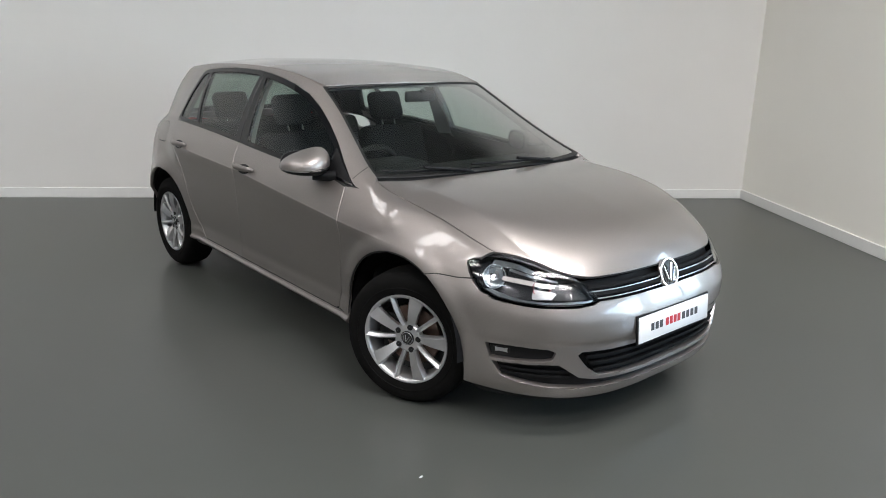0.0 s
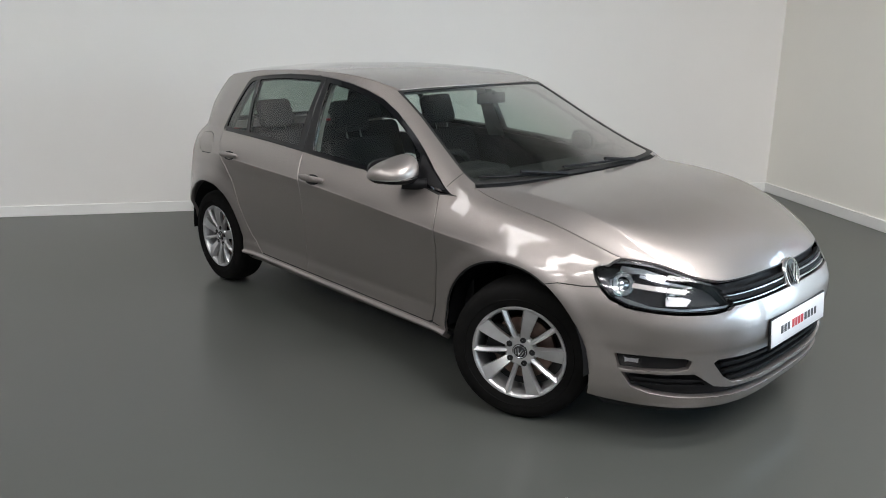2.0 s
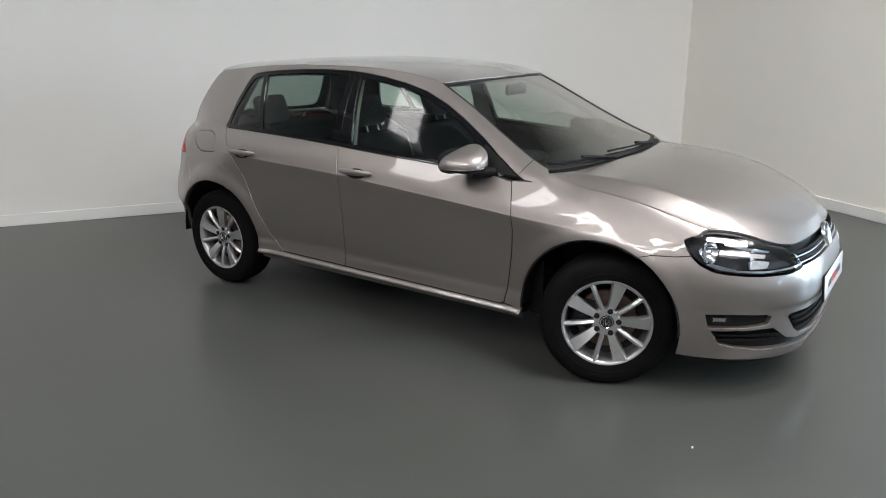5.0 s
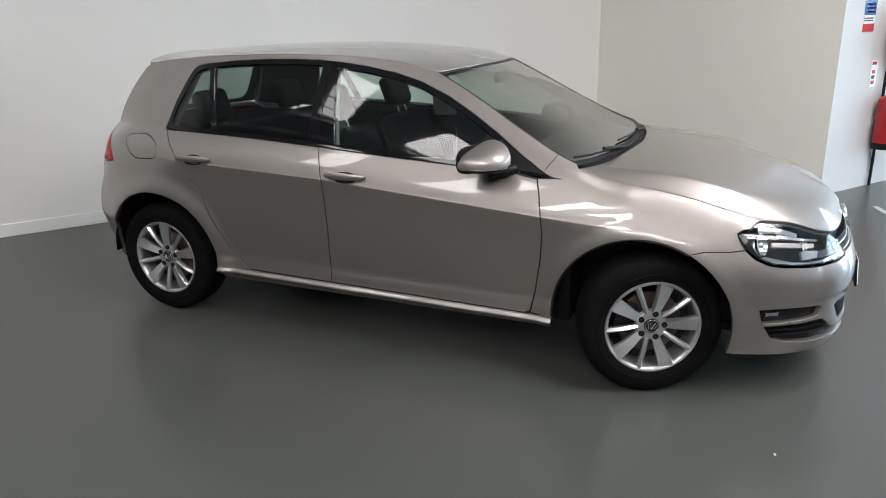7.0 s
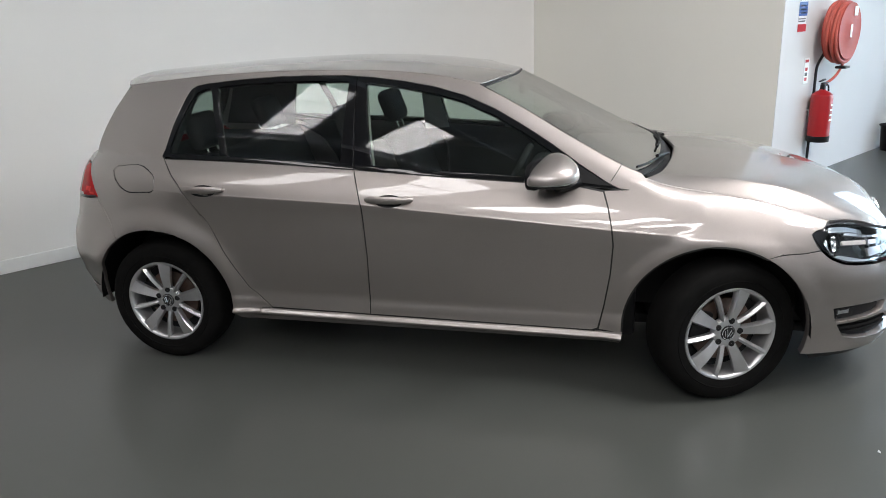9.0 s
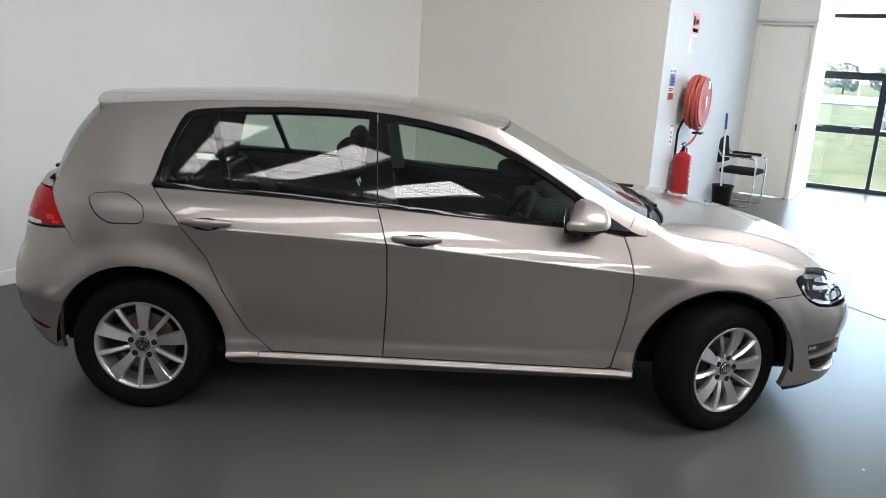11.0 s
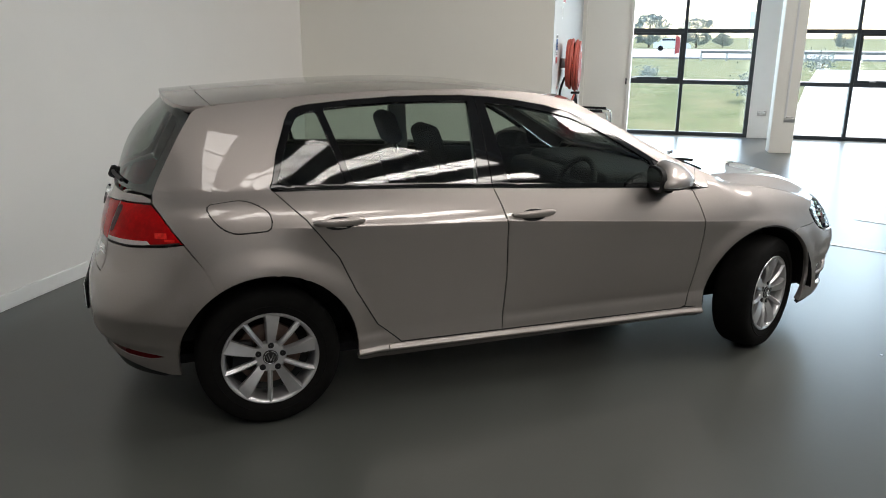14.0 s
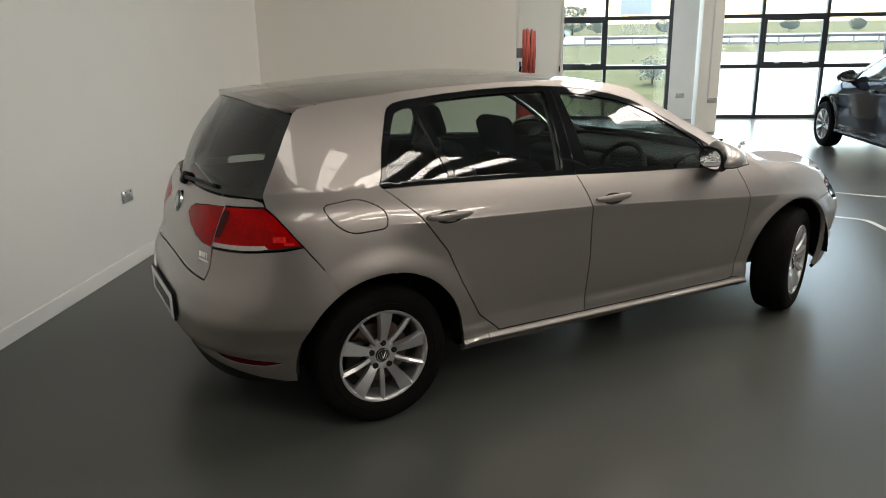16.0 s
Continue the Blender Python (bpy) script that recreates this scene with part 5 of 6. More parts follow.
    for c, nm in ((ARCH_F, "front"), (ARCH_R, "rear")):
        bm = bmesh.new()
        ring = [[bm.verts.new((p[0], yy, p[1])) for p in arch(c, -2, 182, 24, 0.004)] for yy in (-0.82, -0.79, -0.50)]
        for a, b in zip(ring, ring[1:]):
            for i in range(len(a) - 1):
                bm.faces.new((a[i], a[i + 1], b[i + 1], b[i]))
        bm.faces.new(ring[2])
        mirrored(part("wheel_arch_liner", bm, M_PLASTIC, car))
    bm = bmesh.new()
    add_box(bm, -1.80, 1.90, -0.50, 0.50, 0.19, 0.245, 0.02)
    add_box(bm, -0.90, 0.86, -0.74, 0.74, 0.215, 0.265, 0.02)
    add_box(bm, 1.0, 1.93, -0.49, 0.49, 0.22, 0.60, 0.03)
    add_box(bm, 0.86, 0.95, -0.72, 0.72, 0.22, 0.90, 0.02)
    add_box(bm, -1.88, -1.70, -0.49, 0.49, 0.22, 0.66, 0.02)
    part("underbody", bm, M_PLASTIC, car)

    # --- cabin ---
    bm = bmesh.new()
    add_box(bm, 0.48, 0.98, -0.70, 0.70, 0.62, 0.885, 0.06, 3)
    add_box(bm, 0.60, 1.05, -0.64, 0.64, 0.80, 0.925, 0.04, 3)
    add_box(bm, 0.44, 0.70, -0.55, -0.17, 0.84, 0.955, 0.04, 3)
    part("dashboard", bm, M_DASH, car)
    sw = part("steering_wheel", tube([(0.182 * math.cos(2 * math.pi * i / 32), 0.182 * math.sin(2 * math.pi * i / 32), 0) for i in range(32)], 0.016, 10, True), M_DASH, car, m=Matrix.Translation((0.36, -0.36, 0.845)) @ pose(0, 0, 0, 0, -64, 0))
    bm = bmesh.new()
    add_box(bm, -0.06, 0.06, -0.07, 0.07, -0.05, 0.01, 0.02)
    add_box(bm, -0.02, 0.02, -0.18, 0.18, -0.012, 0.004, 0.005)
    add_box(bm, -0.18, 0.0, -0.02, 0.02, -0.012, 0.004, 0.005)
    part("wheel_boss", bm, M_DASH, sw)

    def seat(x, y, bench=False):
        s = new("rear_bench" if bench else "front_seat")
        s.parent = car
        s.matrix_basis = Matrix.Translation((x, y, 0))
        hw = 0.62 if bench else 0.25
        part("cushion", boxed(-0.25, 0.27, -hw, hw, 0.30, 0.50, 0.06, 3), M_FABRIC, s)
        lean = pose(-0.22, 0, 0.44, 0, -20, 0)
        part("backrest", boxed(-0.07, 0.07, -hw, hw, 0.0, 0.60 if not bench else 0.58, 0.055, 3, lean), M_FABRIC, s)
        for yy in ((0,) if not bench else (-0.38, 0.38)):
            z0 = 0.64 if not bench else 0.60
            part("head_restraint", boxed(-0.045, 0.045, -0.125 + yy, 0.125 + yy, z0, z0 + 0.19, 0.04, 3, lean), M_FABRIC, s)
            bm = bmesh.new()
            for d in (-0.05, 0.05):
                add_rod(bm, lean @ Vector((0, yy + d, 0.55)), lean @ Vector((0, yy + d, 0.68)), 0.006, seg=8)
            part("restraint_posts", bm, M_CHROME, s)
    seat(0.02, -0.36), seat(0.02, 0.36), seat(-0.80, 0, True)
    part("cabin_floor", boxed(-1.6, 0.9, -0.72, 0.72, 0.25, 0.29), M_FABRIC, car)
    part("parcel_shelf", boxed(-1.72, -1.22, -0.60, 0.60, 0.93, 0.955, 0.01), M_FABRIC, car)
    bp = [(-0.365, 0.96), (-0.345, 1.36), (-0.275, 1.35), (-0.205, 0.97)]
    mirrored(panel("pillar_trim", bp, side_map, M_LINING, car, lift=-0.05, depth=0, gap=0))
    cp = [(-1.25, 1.0), (-1.15, 1.34), (-1.48, 1.345), (-1.55, 1.31), (-1.70, 1.02)]
    mirrored(panel("pillar_trim", cp, side_map, M_DASH, car, lift=-0.05, depth=0, gap=0))
    p = screen_map(0.87, 0) + Vector((-0.06, 0, -0.03))
    rm = part("rear_view_mirror", boxed(-0.015, 0.015, -0.105, 0.105, -0.03, 0.03, 0.012, 3), M_PLASTIC, car, m=Matrix.Translation(p))
    part("mirror_stalk", tube([(0.0, 0, 0.02), (0.022, 0, 0.036)], 0.010, 8), M_PLASTIC, rm)
    return car


# ---- the showroom ----
def slab(name, x0, x1, y0, y1, z0, z1, mat, bevel=0.0, holes=None):
    ob = part(name, boxed(x0, x1, y0, y1, z0, z1, bevel), mat, smooth=False)
    return tagged(ob, kind="structure")


WA, WB, WC, DY, WY = -2.86, 3.94, -0.06, 8.10, 9.86
EX, SY = 15.6, -13.0
tagged(slab("floor", WA, EX, SY, WY + 0.1, -0.15, 0, M_FLOOR), label="grey-green painted concrete showroom floor", category="floor")
tagged(slab("wall_west", WA - 0.2, WA, SY, WB + 0.2, 0, CEIL, M_WALL), label="plain off-white painted wall", category="wall")
tagged(slab("wall_north", WA, WC, WB, WB + 0.2, 0, CEIL, M_CREAM), label="plain cream painted wall", category="wall")
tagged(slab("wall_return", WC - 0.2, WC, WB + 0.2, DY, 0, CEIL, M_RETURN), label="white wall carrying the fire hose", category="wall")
# thin added cap, so the wall end takes the same toned-down white
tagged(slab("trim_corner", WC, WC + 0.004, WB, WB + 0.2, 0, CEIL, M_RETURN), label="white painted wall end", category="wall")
# unseen south side: grey part dims the car's reflections, white part brightens them
tagged(slab("wall_unseen_dim", WA - 0.2, 3.0, SY - 0.2, SY, 0, CEIL, M_CLADDING), label="grey sheeted wall", category="wall")
tagged(slab("wall_unseen_bright", 3.0, EX + 0.2, SY - 0.2, SY, 0, CEIL, M_WALL), label="plain off-white painted wall", category="wall")
tagged(slab("wall_east", EX, EX + 0.2, SY, WY, 0, CEIL, M_WALL), label="plain off-white painted wall", category="wall")
for nm, b in (("baseboard_west", (WA, WA + 0.016, SY, WB - 0.016, 0, 0.098)), ("baseboard_north", (WA, WC, WB - 0.016, WB, 0, 0.098))):
    tagged(slab(nm, *b, M_WHITE, 0.004), label="white painted skirting board", category="skirting board")

# store room front with a flush door, beyond the hose
tagged(slab("wall_store", WC - 0.2, WC + 0.04, DY, DY + 0.14, 0, CEIL, M_CREAM), label="cream wall beside the store door", category="wall")
tagged(slab("wall_store_top", WC + 0.04, 0.70, DY, DY + 0.14, 2.40, CEIL, M_CREAM), label="cream wall over the store door", category="wall")
tagged(slab("wall_store_side", 0.58, 0.70, DY + 0.14, WY, 0, CEIL, M_WHITE), label="white side wall of the store room", category="wall")
door = part("door_1", boxed(WC + 0.06, 0.66, DY + 0.03, DY + 0.075, 0.012, 2.36, 0.003), M_CREAM)
tagged(door, label="flush cream door, shut, in a pale frame", category="door", kind="structure")
bm = bmesh.new()
add_box(bm, WC + 0.04, WC + 0.06, DY - 0.012, DY + 0.14, 0, 2.40)
add_box(bm, 0.66, 0.70, DY - 0.012, DY + 0.14, 0, 2.40)
add_box(bm, WC + 0.06, 0.66, DY - 0.012, DY + 0.14, 2.362, 2.40)
part("door_frame", bm, M_CREAM, door, smooth=False)
bm = bmesh.new()
add_box(bm, WC - 0.02, 0.715, DY - 0.05, DY - 0.012, 2.40, 2.44, 0.004)
part("door_hood", bm, M_WHITE, door)
bm = bmesh.new()
add_rod(bm, (0.645, DY + 0.03, 1.02), (0.645, DY - 0.025, 1.02), 0.010)
add_rod(bm, (0.645, DY - 0.022, 1.05), (0.645, DY - 0.022, 0.96), 0.010)
part("door_handle", bm, M_LAMPBLACK, door)

# ceiling with rooflight openings
bm = bmesh.new()
xs = sorted({WA - 0.2, EX + 0.2} | {x + s * 0.45 for x, _, _ in ROOFLIGHTS for s in (-1, 1)})
ys = sorted({SY - 0.2, WY + 0.3} | {y + s * ROOF_L for _, y, _ in ROOFLIGHTS for s in (-1, 1)})
for i in range(len(xs) - 1):
    for j in range(len(ys) - 1):
        cx, cy = (xs[i] + xs[i + 1]) / 2, (ys[j] + ys[j + 1]) / 2
        if any(abs(cx - x) < 0.44 and abs(cy - y) < ROOF_L - 0.01 for x, y, _ in ROOFLIGHTS):
            continue
        add_box(bm, xs[i], xs[i + 1], ys[j], ys[j + 1], CEIL, CEIL + 0.05)
for y in (-11, -8.0, -3.6, -0.4, 3.4, 8.4):
    add_box(bm, WA, EX, y - 0.07, y + 0.07, CEIL - 0.28, CEIL)
tagged(part("ceiling", bm, M_CEILING, smooth=False), label="pale grey sheeted ceiling with rooflight strips", category="ceiling", kind="structure")
for x, y, _ in ROOFLIGHTS:
    bm = bmesh.new()
    for k in range(5):
        yy = y - ROOF_L + 2 * ROOF_L * k / 4
        add_box(bm, x - 0.45, x + 0.45, yy - 0.03, yy + 0.03, CEIL - 0.03, CEIL + 0.0)
    add_box(bm, x - 0.005, x + 0.005, y - ROOF_L, y + ROOF_L, CEIL - 0.012, CEIL + 0.0)
    tagged(part("rooflight_sheet", boxed(x - 0.5, x + 0.5, y - ROOF_L - 0.05, y + ROOF_L + 0.05, CEIL + 0.075, CEIL + 0.09, 0.002), M_OPAL), label="milky plastic rooflight sheet", category="rooflight", group="rooflight sheets", kind="structure")
    tagged(part("rooflight_bars", bm, M_STEEL, smooth=False), label="glazing bars across a rooflight strip", category="rooflight", group="rooflights", kind="structure")

# glazed front: piers, then framed windows of many panes
def pier(name, x0, x1, y0=WY - 0.02, y1=WY + 0.28):
    return tagged(slab(name, x0, x1, y0, y1, 0, CEIL, M_WHITE), label="white painted pier between the windows", category="wall")


pier("wall_front_a", 0.30, 0.42)
pier("wall_front_b", 2.72, 3.16)
pier("wall_front_c", 9.50, 10.1)
pier("wall_front_d", 15.3, 15.6)
BARS = (0.035, 0.92, 1.775, 2.63, 3.485)
for nm, x0, x1, muls in (("window_1", 0.42, 2.72, (1.56,)), ("window_2", 3.16, 9.50, (4.26, 5.35, 6.40, 7.43, 8.46)), ("window_3", 10.1, 15.3, (11.1, 12.1, 13.1, 14.1))):
    win = new(nm)
    tagged(win, label="tall anthracite-framed window of many panes", category="window", kind="structure")
    win.location = ((x0 + x1) / 2, WY, 0)
    o = Vector(win.location)
    cols = (x0 + 0.03,) + muls + (x1 - 0.03,)

    def bar(nm2, *b):
        part(nm2, boxed(b[0] - o.x, b[1] - o.x, b[2] - o.y, b[3] - o.y, b[4], b[5], 0.004), M_FRAME, win, smooth=False)
    for i, x in enumerate(cols):
        w = 0.034 if i in (0, len(cols) - 1) else 0.028
        bar("window_frame" if i in (0, len(cols) - 1) else "mullion", x - w, x + w, WY, WY + 0.09, 0, 3.52)
    for i, (a, b) in enumerate(zip(cols, cols[1:])):
        for j, z in enumerate(BARS):
            h = 0.035 if j in (1, 2) else 0.032
            bar("transom", a + 0.028, b - 0.028, WY + 0.004, WY + 0.086, z - h, z + h)
        for z0, z1 in zip(BARS, BARS[1:]):
            pane = part("pane", boxed(a + 0.028 - o.x, b - 0.028 - o.x, 0.040, 0.046, z0 + 0.03, z1 - 0.03), M_PANE, win, smooth=False)
            pane.visible_shadow = False
        # an opening light in the middle row
        if (nm, i) in (("window_1", 0), ("window_2", 1)):
            for q in ((a + 0.028, a + 0.075, 0.955, 1.74), (b - 0.075, b - 0.028, 0.955, 1.74)):
                bar("casement", q[0], q[1], WY - 0.012, WY + 0.06, q[2], q[3])
            for zz in (0.955, 1.70):
                bar("casement", a + 0.075, b - 0.075, WY - 0.012, WY + 0.06, zz, zz + 0.042)
            for xx in (a + 0.3, b - 0.3):
                part("window_catch", boxed(xx - 0.05 - o.x, xx + 0.05 - o.x, -0.03, -0.012, 0.968, 0.986, 0.003), M_STEEL, win)
    tagged(slab(nm.replace("window", "lintel"), x0, x1, WY - 0.02, WY + 0.28, 3.52, CEIL, M_WHITE), label="white wall above the window", category="wall")

# boxed column in front of the glazing
col = part("column", boxed(2.80, 3.12, 8.02, 8.30, 0, CEIL, 0.004), M_CREAM)
tagged(col, label="cream boxed steel column", category="column", kind="structure")
part("cable_trunking", boxed(2.955, 2.985, 8.002, 8.02, 0.52, 4.0, 0.003), M_WHITE, col)


def socket(m, label):
    s = part("wall_socket", boxed(-0.073, 0.073, -0.043, 0.043, 0, 0.012, 0.005), M_STEEL, m=m)
    tagged(s, label=label, category="socket")
    for x in (-0.036, 0.036):
        part("socket_outlet", boxed(x - 0.022, x + 0.022, -0.020, 0.020, 0.012, 0.0145, 0.003), M_LAMPGREY, s)
        part("rocker_switch", boxed(x - 0.006, x + 0.006, 0.024, 0.036, 0.012, 0.016, 0.002), M_LAMPBLACK, s)
    return s


FACE_X = Matrix(((0, 0, 1, 0), (1, 0, 0, 0), (0, 1, 0, 0), (0, 0, 0, 1)))
FACE_S = Matrix(((1, 0, 0, 0), (0, 0, -1, 0), (0, 1, 0, 0), (0, 0, 0, 1)))
socket(Matrix.Translation((WA, 0.76, 0.515)) @ FACE_X, "brushed steel double socket low on the white wall")
socket(Matrix.Translation((3.03, 8.02, 0.50)) @ FACE_S, "brushed steel double socket on the column")
socket(Matrix.Translation((2.92, WY - 0.02, 0.42)) @ FACE_S, "white-edged double socket on the pier")

# painted floor lines
def floor_line(name, pts, w=0.05):
    bm = bmesh.new()
    pts = [Vector((x, y, 0.004)) for x, y in pts]
    row = []
    for i, p in enumerate(pts):
        d = (pts[min(i + 1, len(pts) - 1)] - pts[max(i - 1, 0)]).normalized()
        s = Vector((-d.y, d.x, 0)) * w / 2
        row.append((bm.verts.new(p + s), bm.verts.new(p - s)))
    for a, b in zip(row, row[1:]):
        bm.faces.new((a[0], a[1], b[1], b[0]))
    return tagged(part(name, bm, M_LINE, smooth=False), label="worn white painted line on the floor", category="floor marking", kind="structure")


floor_line("trim_line_a", [(p.x, p.y) for p in arc_points([(0.42, 3.96, 0), (1.2, 3.33, 0), (2.2, 2.62, 0), (2.96, 2.27, 0), (3.0, 1.2, 0)], 0.12)])
floor_line("trim_line_b", [(2.9, 3.55), (3.4, 3.25), (4.2, 2.95), (6.5, 2.1)])


# ---- things in the showroom ----
hatchback("hatchback_car", pose(0, 0, 0, 0, 0, 34.3), M_PAINT, "silver-beige metallic five-door hatchback with ten-spoke alloy wheels", steer=24)
hatchback("hatchback_car", pose(5.02, 5.24, 0, 0, 0, 90), M_NAVY, "dark blue five-door car parked by the glazed front", steer=0, bars=False)


def fire_extinguisher(x, y, z0, h, r, label, horn):
    e = new("fire_extinguisher")
    e.location = (x, y, z0)
    tagged(e, label=label, category="fire extinguisher")
    part("cylinder", lathe([(0.001, 0.05), (r, 0.05), (r, h - 0.06), (r * 0.93, h - 0.025), (r * 0.6, h), (r * 0.32, h + 0.012), (0.02, h + 0.03)], 32, "Z"), M_REDPAINT, e)
    part("base_ring", lathe([(0.001, 0.0), (r * 1.02, 0.0), (r * 1.03, 0.02), (r * 1.03, 0.055), (r * 0.95, 0.056)], 32, "Z"), M_PLASTIC, e)
    bm = bmesh.new()
    for k in range(4):
        add_box(bm, -0.035 + 0.004 * k, 0.03 - 0.006 * k, -0.001, 0.001, 0.20 + 0.045 * k, 0.215 + 0.045 * k)
    part("printed_bars", bm, M_PLATE, e, m=pose(r + 0.001, 0, 0, 0, 0, 90))
    bm = bmesh.new()
    add_box(bm, -0.02, 0.02, -0.022, 0.022, h + 0.02, h + 0.07, 0.006)
    add_box(bm, -0.012, 0.012, -0.03, 0.10, h + 0.07, h + 0.085, 0.005)
    add_box(bm, -0.012, 0.012, -0.03, 0.09, h + 0.10, h + 0.112, 0.005, 2, pose(0, 0, 0, 6))
    part("valve_and_lever", bm, M_LAMPBLACK, e)
    if horn:
        part("hose", tube(arc_points([(0, 0.03, h + 0.05), (0, 0.12, h + 0.06), (0, 0.14, h - 0.02), (0, 0.135, h - 0.12)], 0.05), 0.008), M_PLASTIC, e)
        part("horn", lathe([(0.001, 0.0), (0.03, 0.0), (0.026, 0.08), (0.018, 0.17), (0.001, 0.172)], 16, "Z"), M_PLASTIC, e, m=pose(0, 0.135, h - 0.29))
    bm = bmesh.new()
    add_box(bm, -x + WC - 0.0, -r, -0.02, 0.02, h * 0.6, h * 0.64)
    part("wall_bracket", bm, M_STEEL, e, smooth=False)
    return e


fire_extinguisher(0.06, 4.635, 0.36, 0.46, 0.097, "red fire extinguisher with black base on the white wall", True)
# hose reel
reel = new("fire_hose_reel")
reel.location = (0.09, 4.84, 1.355)
reel.scale = (0.82, 0.94, 0.94)
tagged(reel, label="red fire hose wound on a red wall-mounted reel", category="hose reel")
part("reel_face", lathe([(0.001, 0.10), (0.07, 0.10), (0.10, 0.085), (0.252, 0.085), (0.266, 0.09), (0.266, 0.078), (0.001, 0.078)], 48, "Z"), M_REEL, reel, m=pose(0, 0, 0, 0, 90, 0))
part("reel_back", lathe([(0.001, -0.085), (0.275, -0.085), (0.28, -0.09), (0.28, -0.075), (0.001, -0.075)], 48, "Z"), M_REEL, reel, m=pose(0, 0, 0, 0, 90, 0))
for k in range(5):
    r, tip = 0.272 + 0.012 * (k % 2), 0.014 * math.sin(2.4 * k)
    turn = [(-0.060 + 0.030 * k + tip * math.sin(a), r * math.cos(a), r * math.sin(a) - 0.006 * k) for a in (2 * math.pi * i / 40 for i in range(40))]
    part("hose_turn", tube(turn, 0.0185, 10, True), M_HOSE, reel)
part("hub_plate", boxed(0.10, 0.106, -0.02, 0.02, -0.06, 0.06, 0.003), M_STEEL, reel)
part("instruction_label", boxed(0.088, 0.092, 0.06, 0.15, 0.14, 0.23, 0.002), M_PLATE, reel)
part("wall_arm", boxed(-0.18, -0.07, -0.04, 0.04, -0.06, 0.06, 0.006), M_STEEL, reel)
part("hose_tail", tube(arc_points([(0.03, 0.10, -0.245), (0.03, 0.02, -0.36), (0.0, -0.06, -0.45), (-0.06, -0.14, -0.50), (-0.11, -0.20, -0.62)], 0.08), 0.014), M_HOSE, reel)
part("shut_off_nozzle", boxed(-0.02, 0.10, -0.03, 0.09, -0.36, -0.335, 0.008), M_LAMPBLACK, reel)
pipe = part("water_pipe", tube(arc_points([(WC + 0.02, 4.69, 0.0), (WC + 0.02, 4.69, 1.05), (WC + 0.06, 4.78, 1.20)], 0.05), 0.013), M_LAMPBLACK)
tagged(pipe, label="dark water pipe running down to the floor", category="pipe")


def sign(name, y0, y1, z0, z1, bands, label, x=WC):
    s = part(name, boxed(0, 0.004, -(y1 - y0) / 2, (y1 - y0) / 2, -(z1 - z0) / 2, (z1 - z0) / 2), M_PLATE, m=Matrix.Translation((x, (y0 + y1) / 2, (z0 + z1) / 2)), smooth=False)
    tagged(s, label=label, category="sign")
    for a, b, c, d, mt in bands:
        part("printed_bar", boxed(0.004, 0.0048, a, b, c, d), mt, s, smooth=False)
    return s


sign("safety_sign", 4.235, 4.395, 1.375, 1.675, [(-0.085, 0.085, -0.02, 0.10, M_BLUE)] + [(-0.085 + 0.045 * i, -0.055 + 0.045 * i, 0.11, 0.135, M_INK) for i in range(4)]
     + [(-0.06, 0.07, 0.0 + 0.03 * i, 0.012 + 0.03 * i, M_PLATE) for i in range(3)] + [(-0.085, 0.085, -0.155, -0.09, M_REDINK)] + [(-0.08, 0.06, -0.07 + 0.02 * i, -0.06 + 0.02 * i, M_INK) for i in range(2)], "white, blue and red safety notice with printed rows")
sign("extinguisher_notice", 4.46, 4.56, 0.90, 1.13, [(-0.04, 0.03, 0.075, 0.10, M_REDINK)] + [(-0.03, 0.02, -0.09 + 0.045 * i, -0.06 + 0.045 * i, M_INK if i % 2 else M_REDINK) for i in range(3)], "narrow white notice with red and dark rows")
sign("hose_reel_sign", 4.78, 5.06, 2.02, 2.26, [(-0.135, 0.135, -0.115, 0.115, M_REDINK), (-0.10, 0.10, -0.085, -0.045, M_PLATE), (-0.10, -0.03, -0.02, 0.08, M_PLATE), (0.0, 0.10, 0.0, 0.05, M_PLATE)], "red fire-point sign with white symbols")
sign("call_point", 4.74, 4.82, 1.84, 1.98, [(-0.03, 0.03, -0.05, 0.05, M_STEEL)], "small grey wall switch below the sign")

# visitor chair with a cantilever frame
chair = new("visitor_chair")
chair.location = (0.215, 7.0, 0)
chair.rotation_euler = (0, 0, radians(-4))
tagged(chair, label="black visitor chair with a bent chrome frame", category="chair")
for s in (-0.25, 0.25):
    part("side_frame", tube(arc_points([(-0.22, s, 0.02), (0.24, s, 0.02), (0.24, s, 0.64), (-0.20, s, 0.64)], 0.07), 0.011), M_CHROME, chair)
    part("armrest", boxed(-0.20, 0.17, s - 0.022, s + 0.022, 0.645, 0.675, 0.010), M_PLASTIC, chair)
part("floor_rail", tube([(-0.22, -0.25, 0.02), (-0.22, 0.25, 0.02)], 0.011), M_CHROME, chair)
part("seat", boxed(-0.22, 0.24, -0.225, 0.225, 0.42, 0.485, 0.028, 3), M_FABRIC, chair)
part("seat_rail", tube([(0.05, -0.25, 0.415), (0.05, 0.25, 0.415)], 0.010), M_CHROME, chair)
bm = boxed(-0.03, 0.03, -0.215, 0.215, 0.0, 0.34, 0.028, 3, pose(-0.24, 0, 0.54, 0, -10, 0))
part("backrest", bm, M_FABRIC, chair)
bm = bmesh.new()
for s in (-0.25, 0.25):
    add_rod(bm, (-0.20, s, 0.64), (-0.27, s * 0.85, 0.72), 0.011)
part("back_posts", bm, M_CHROME, chair)
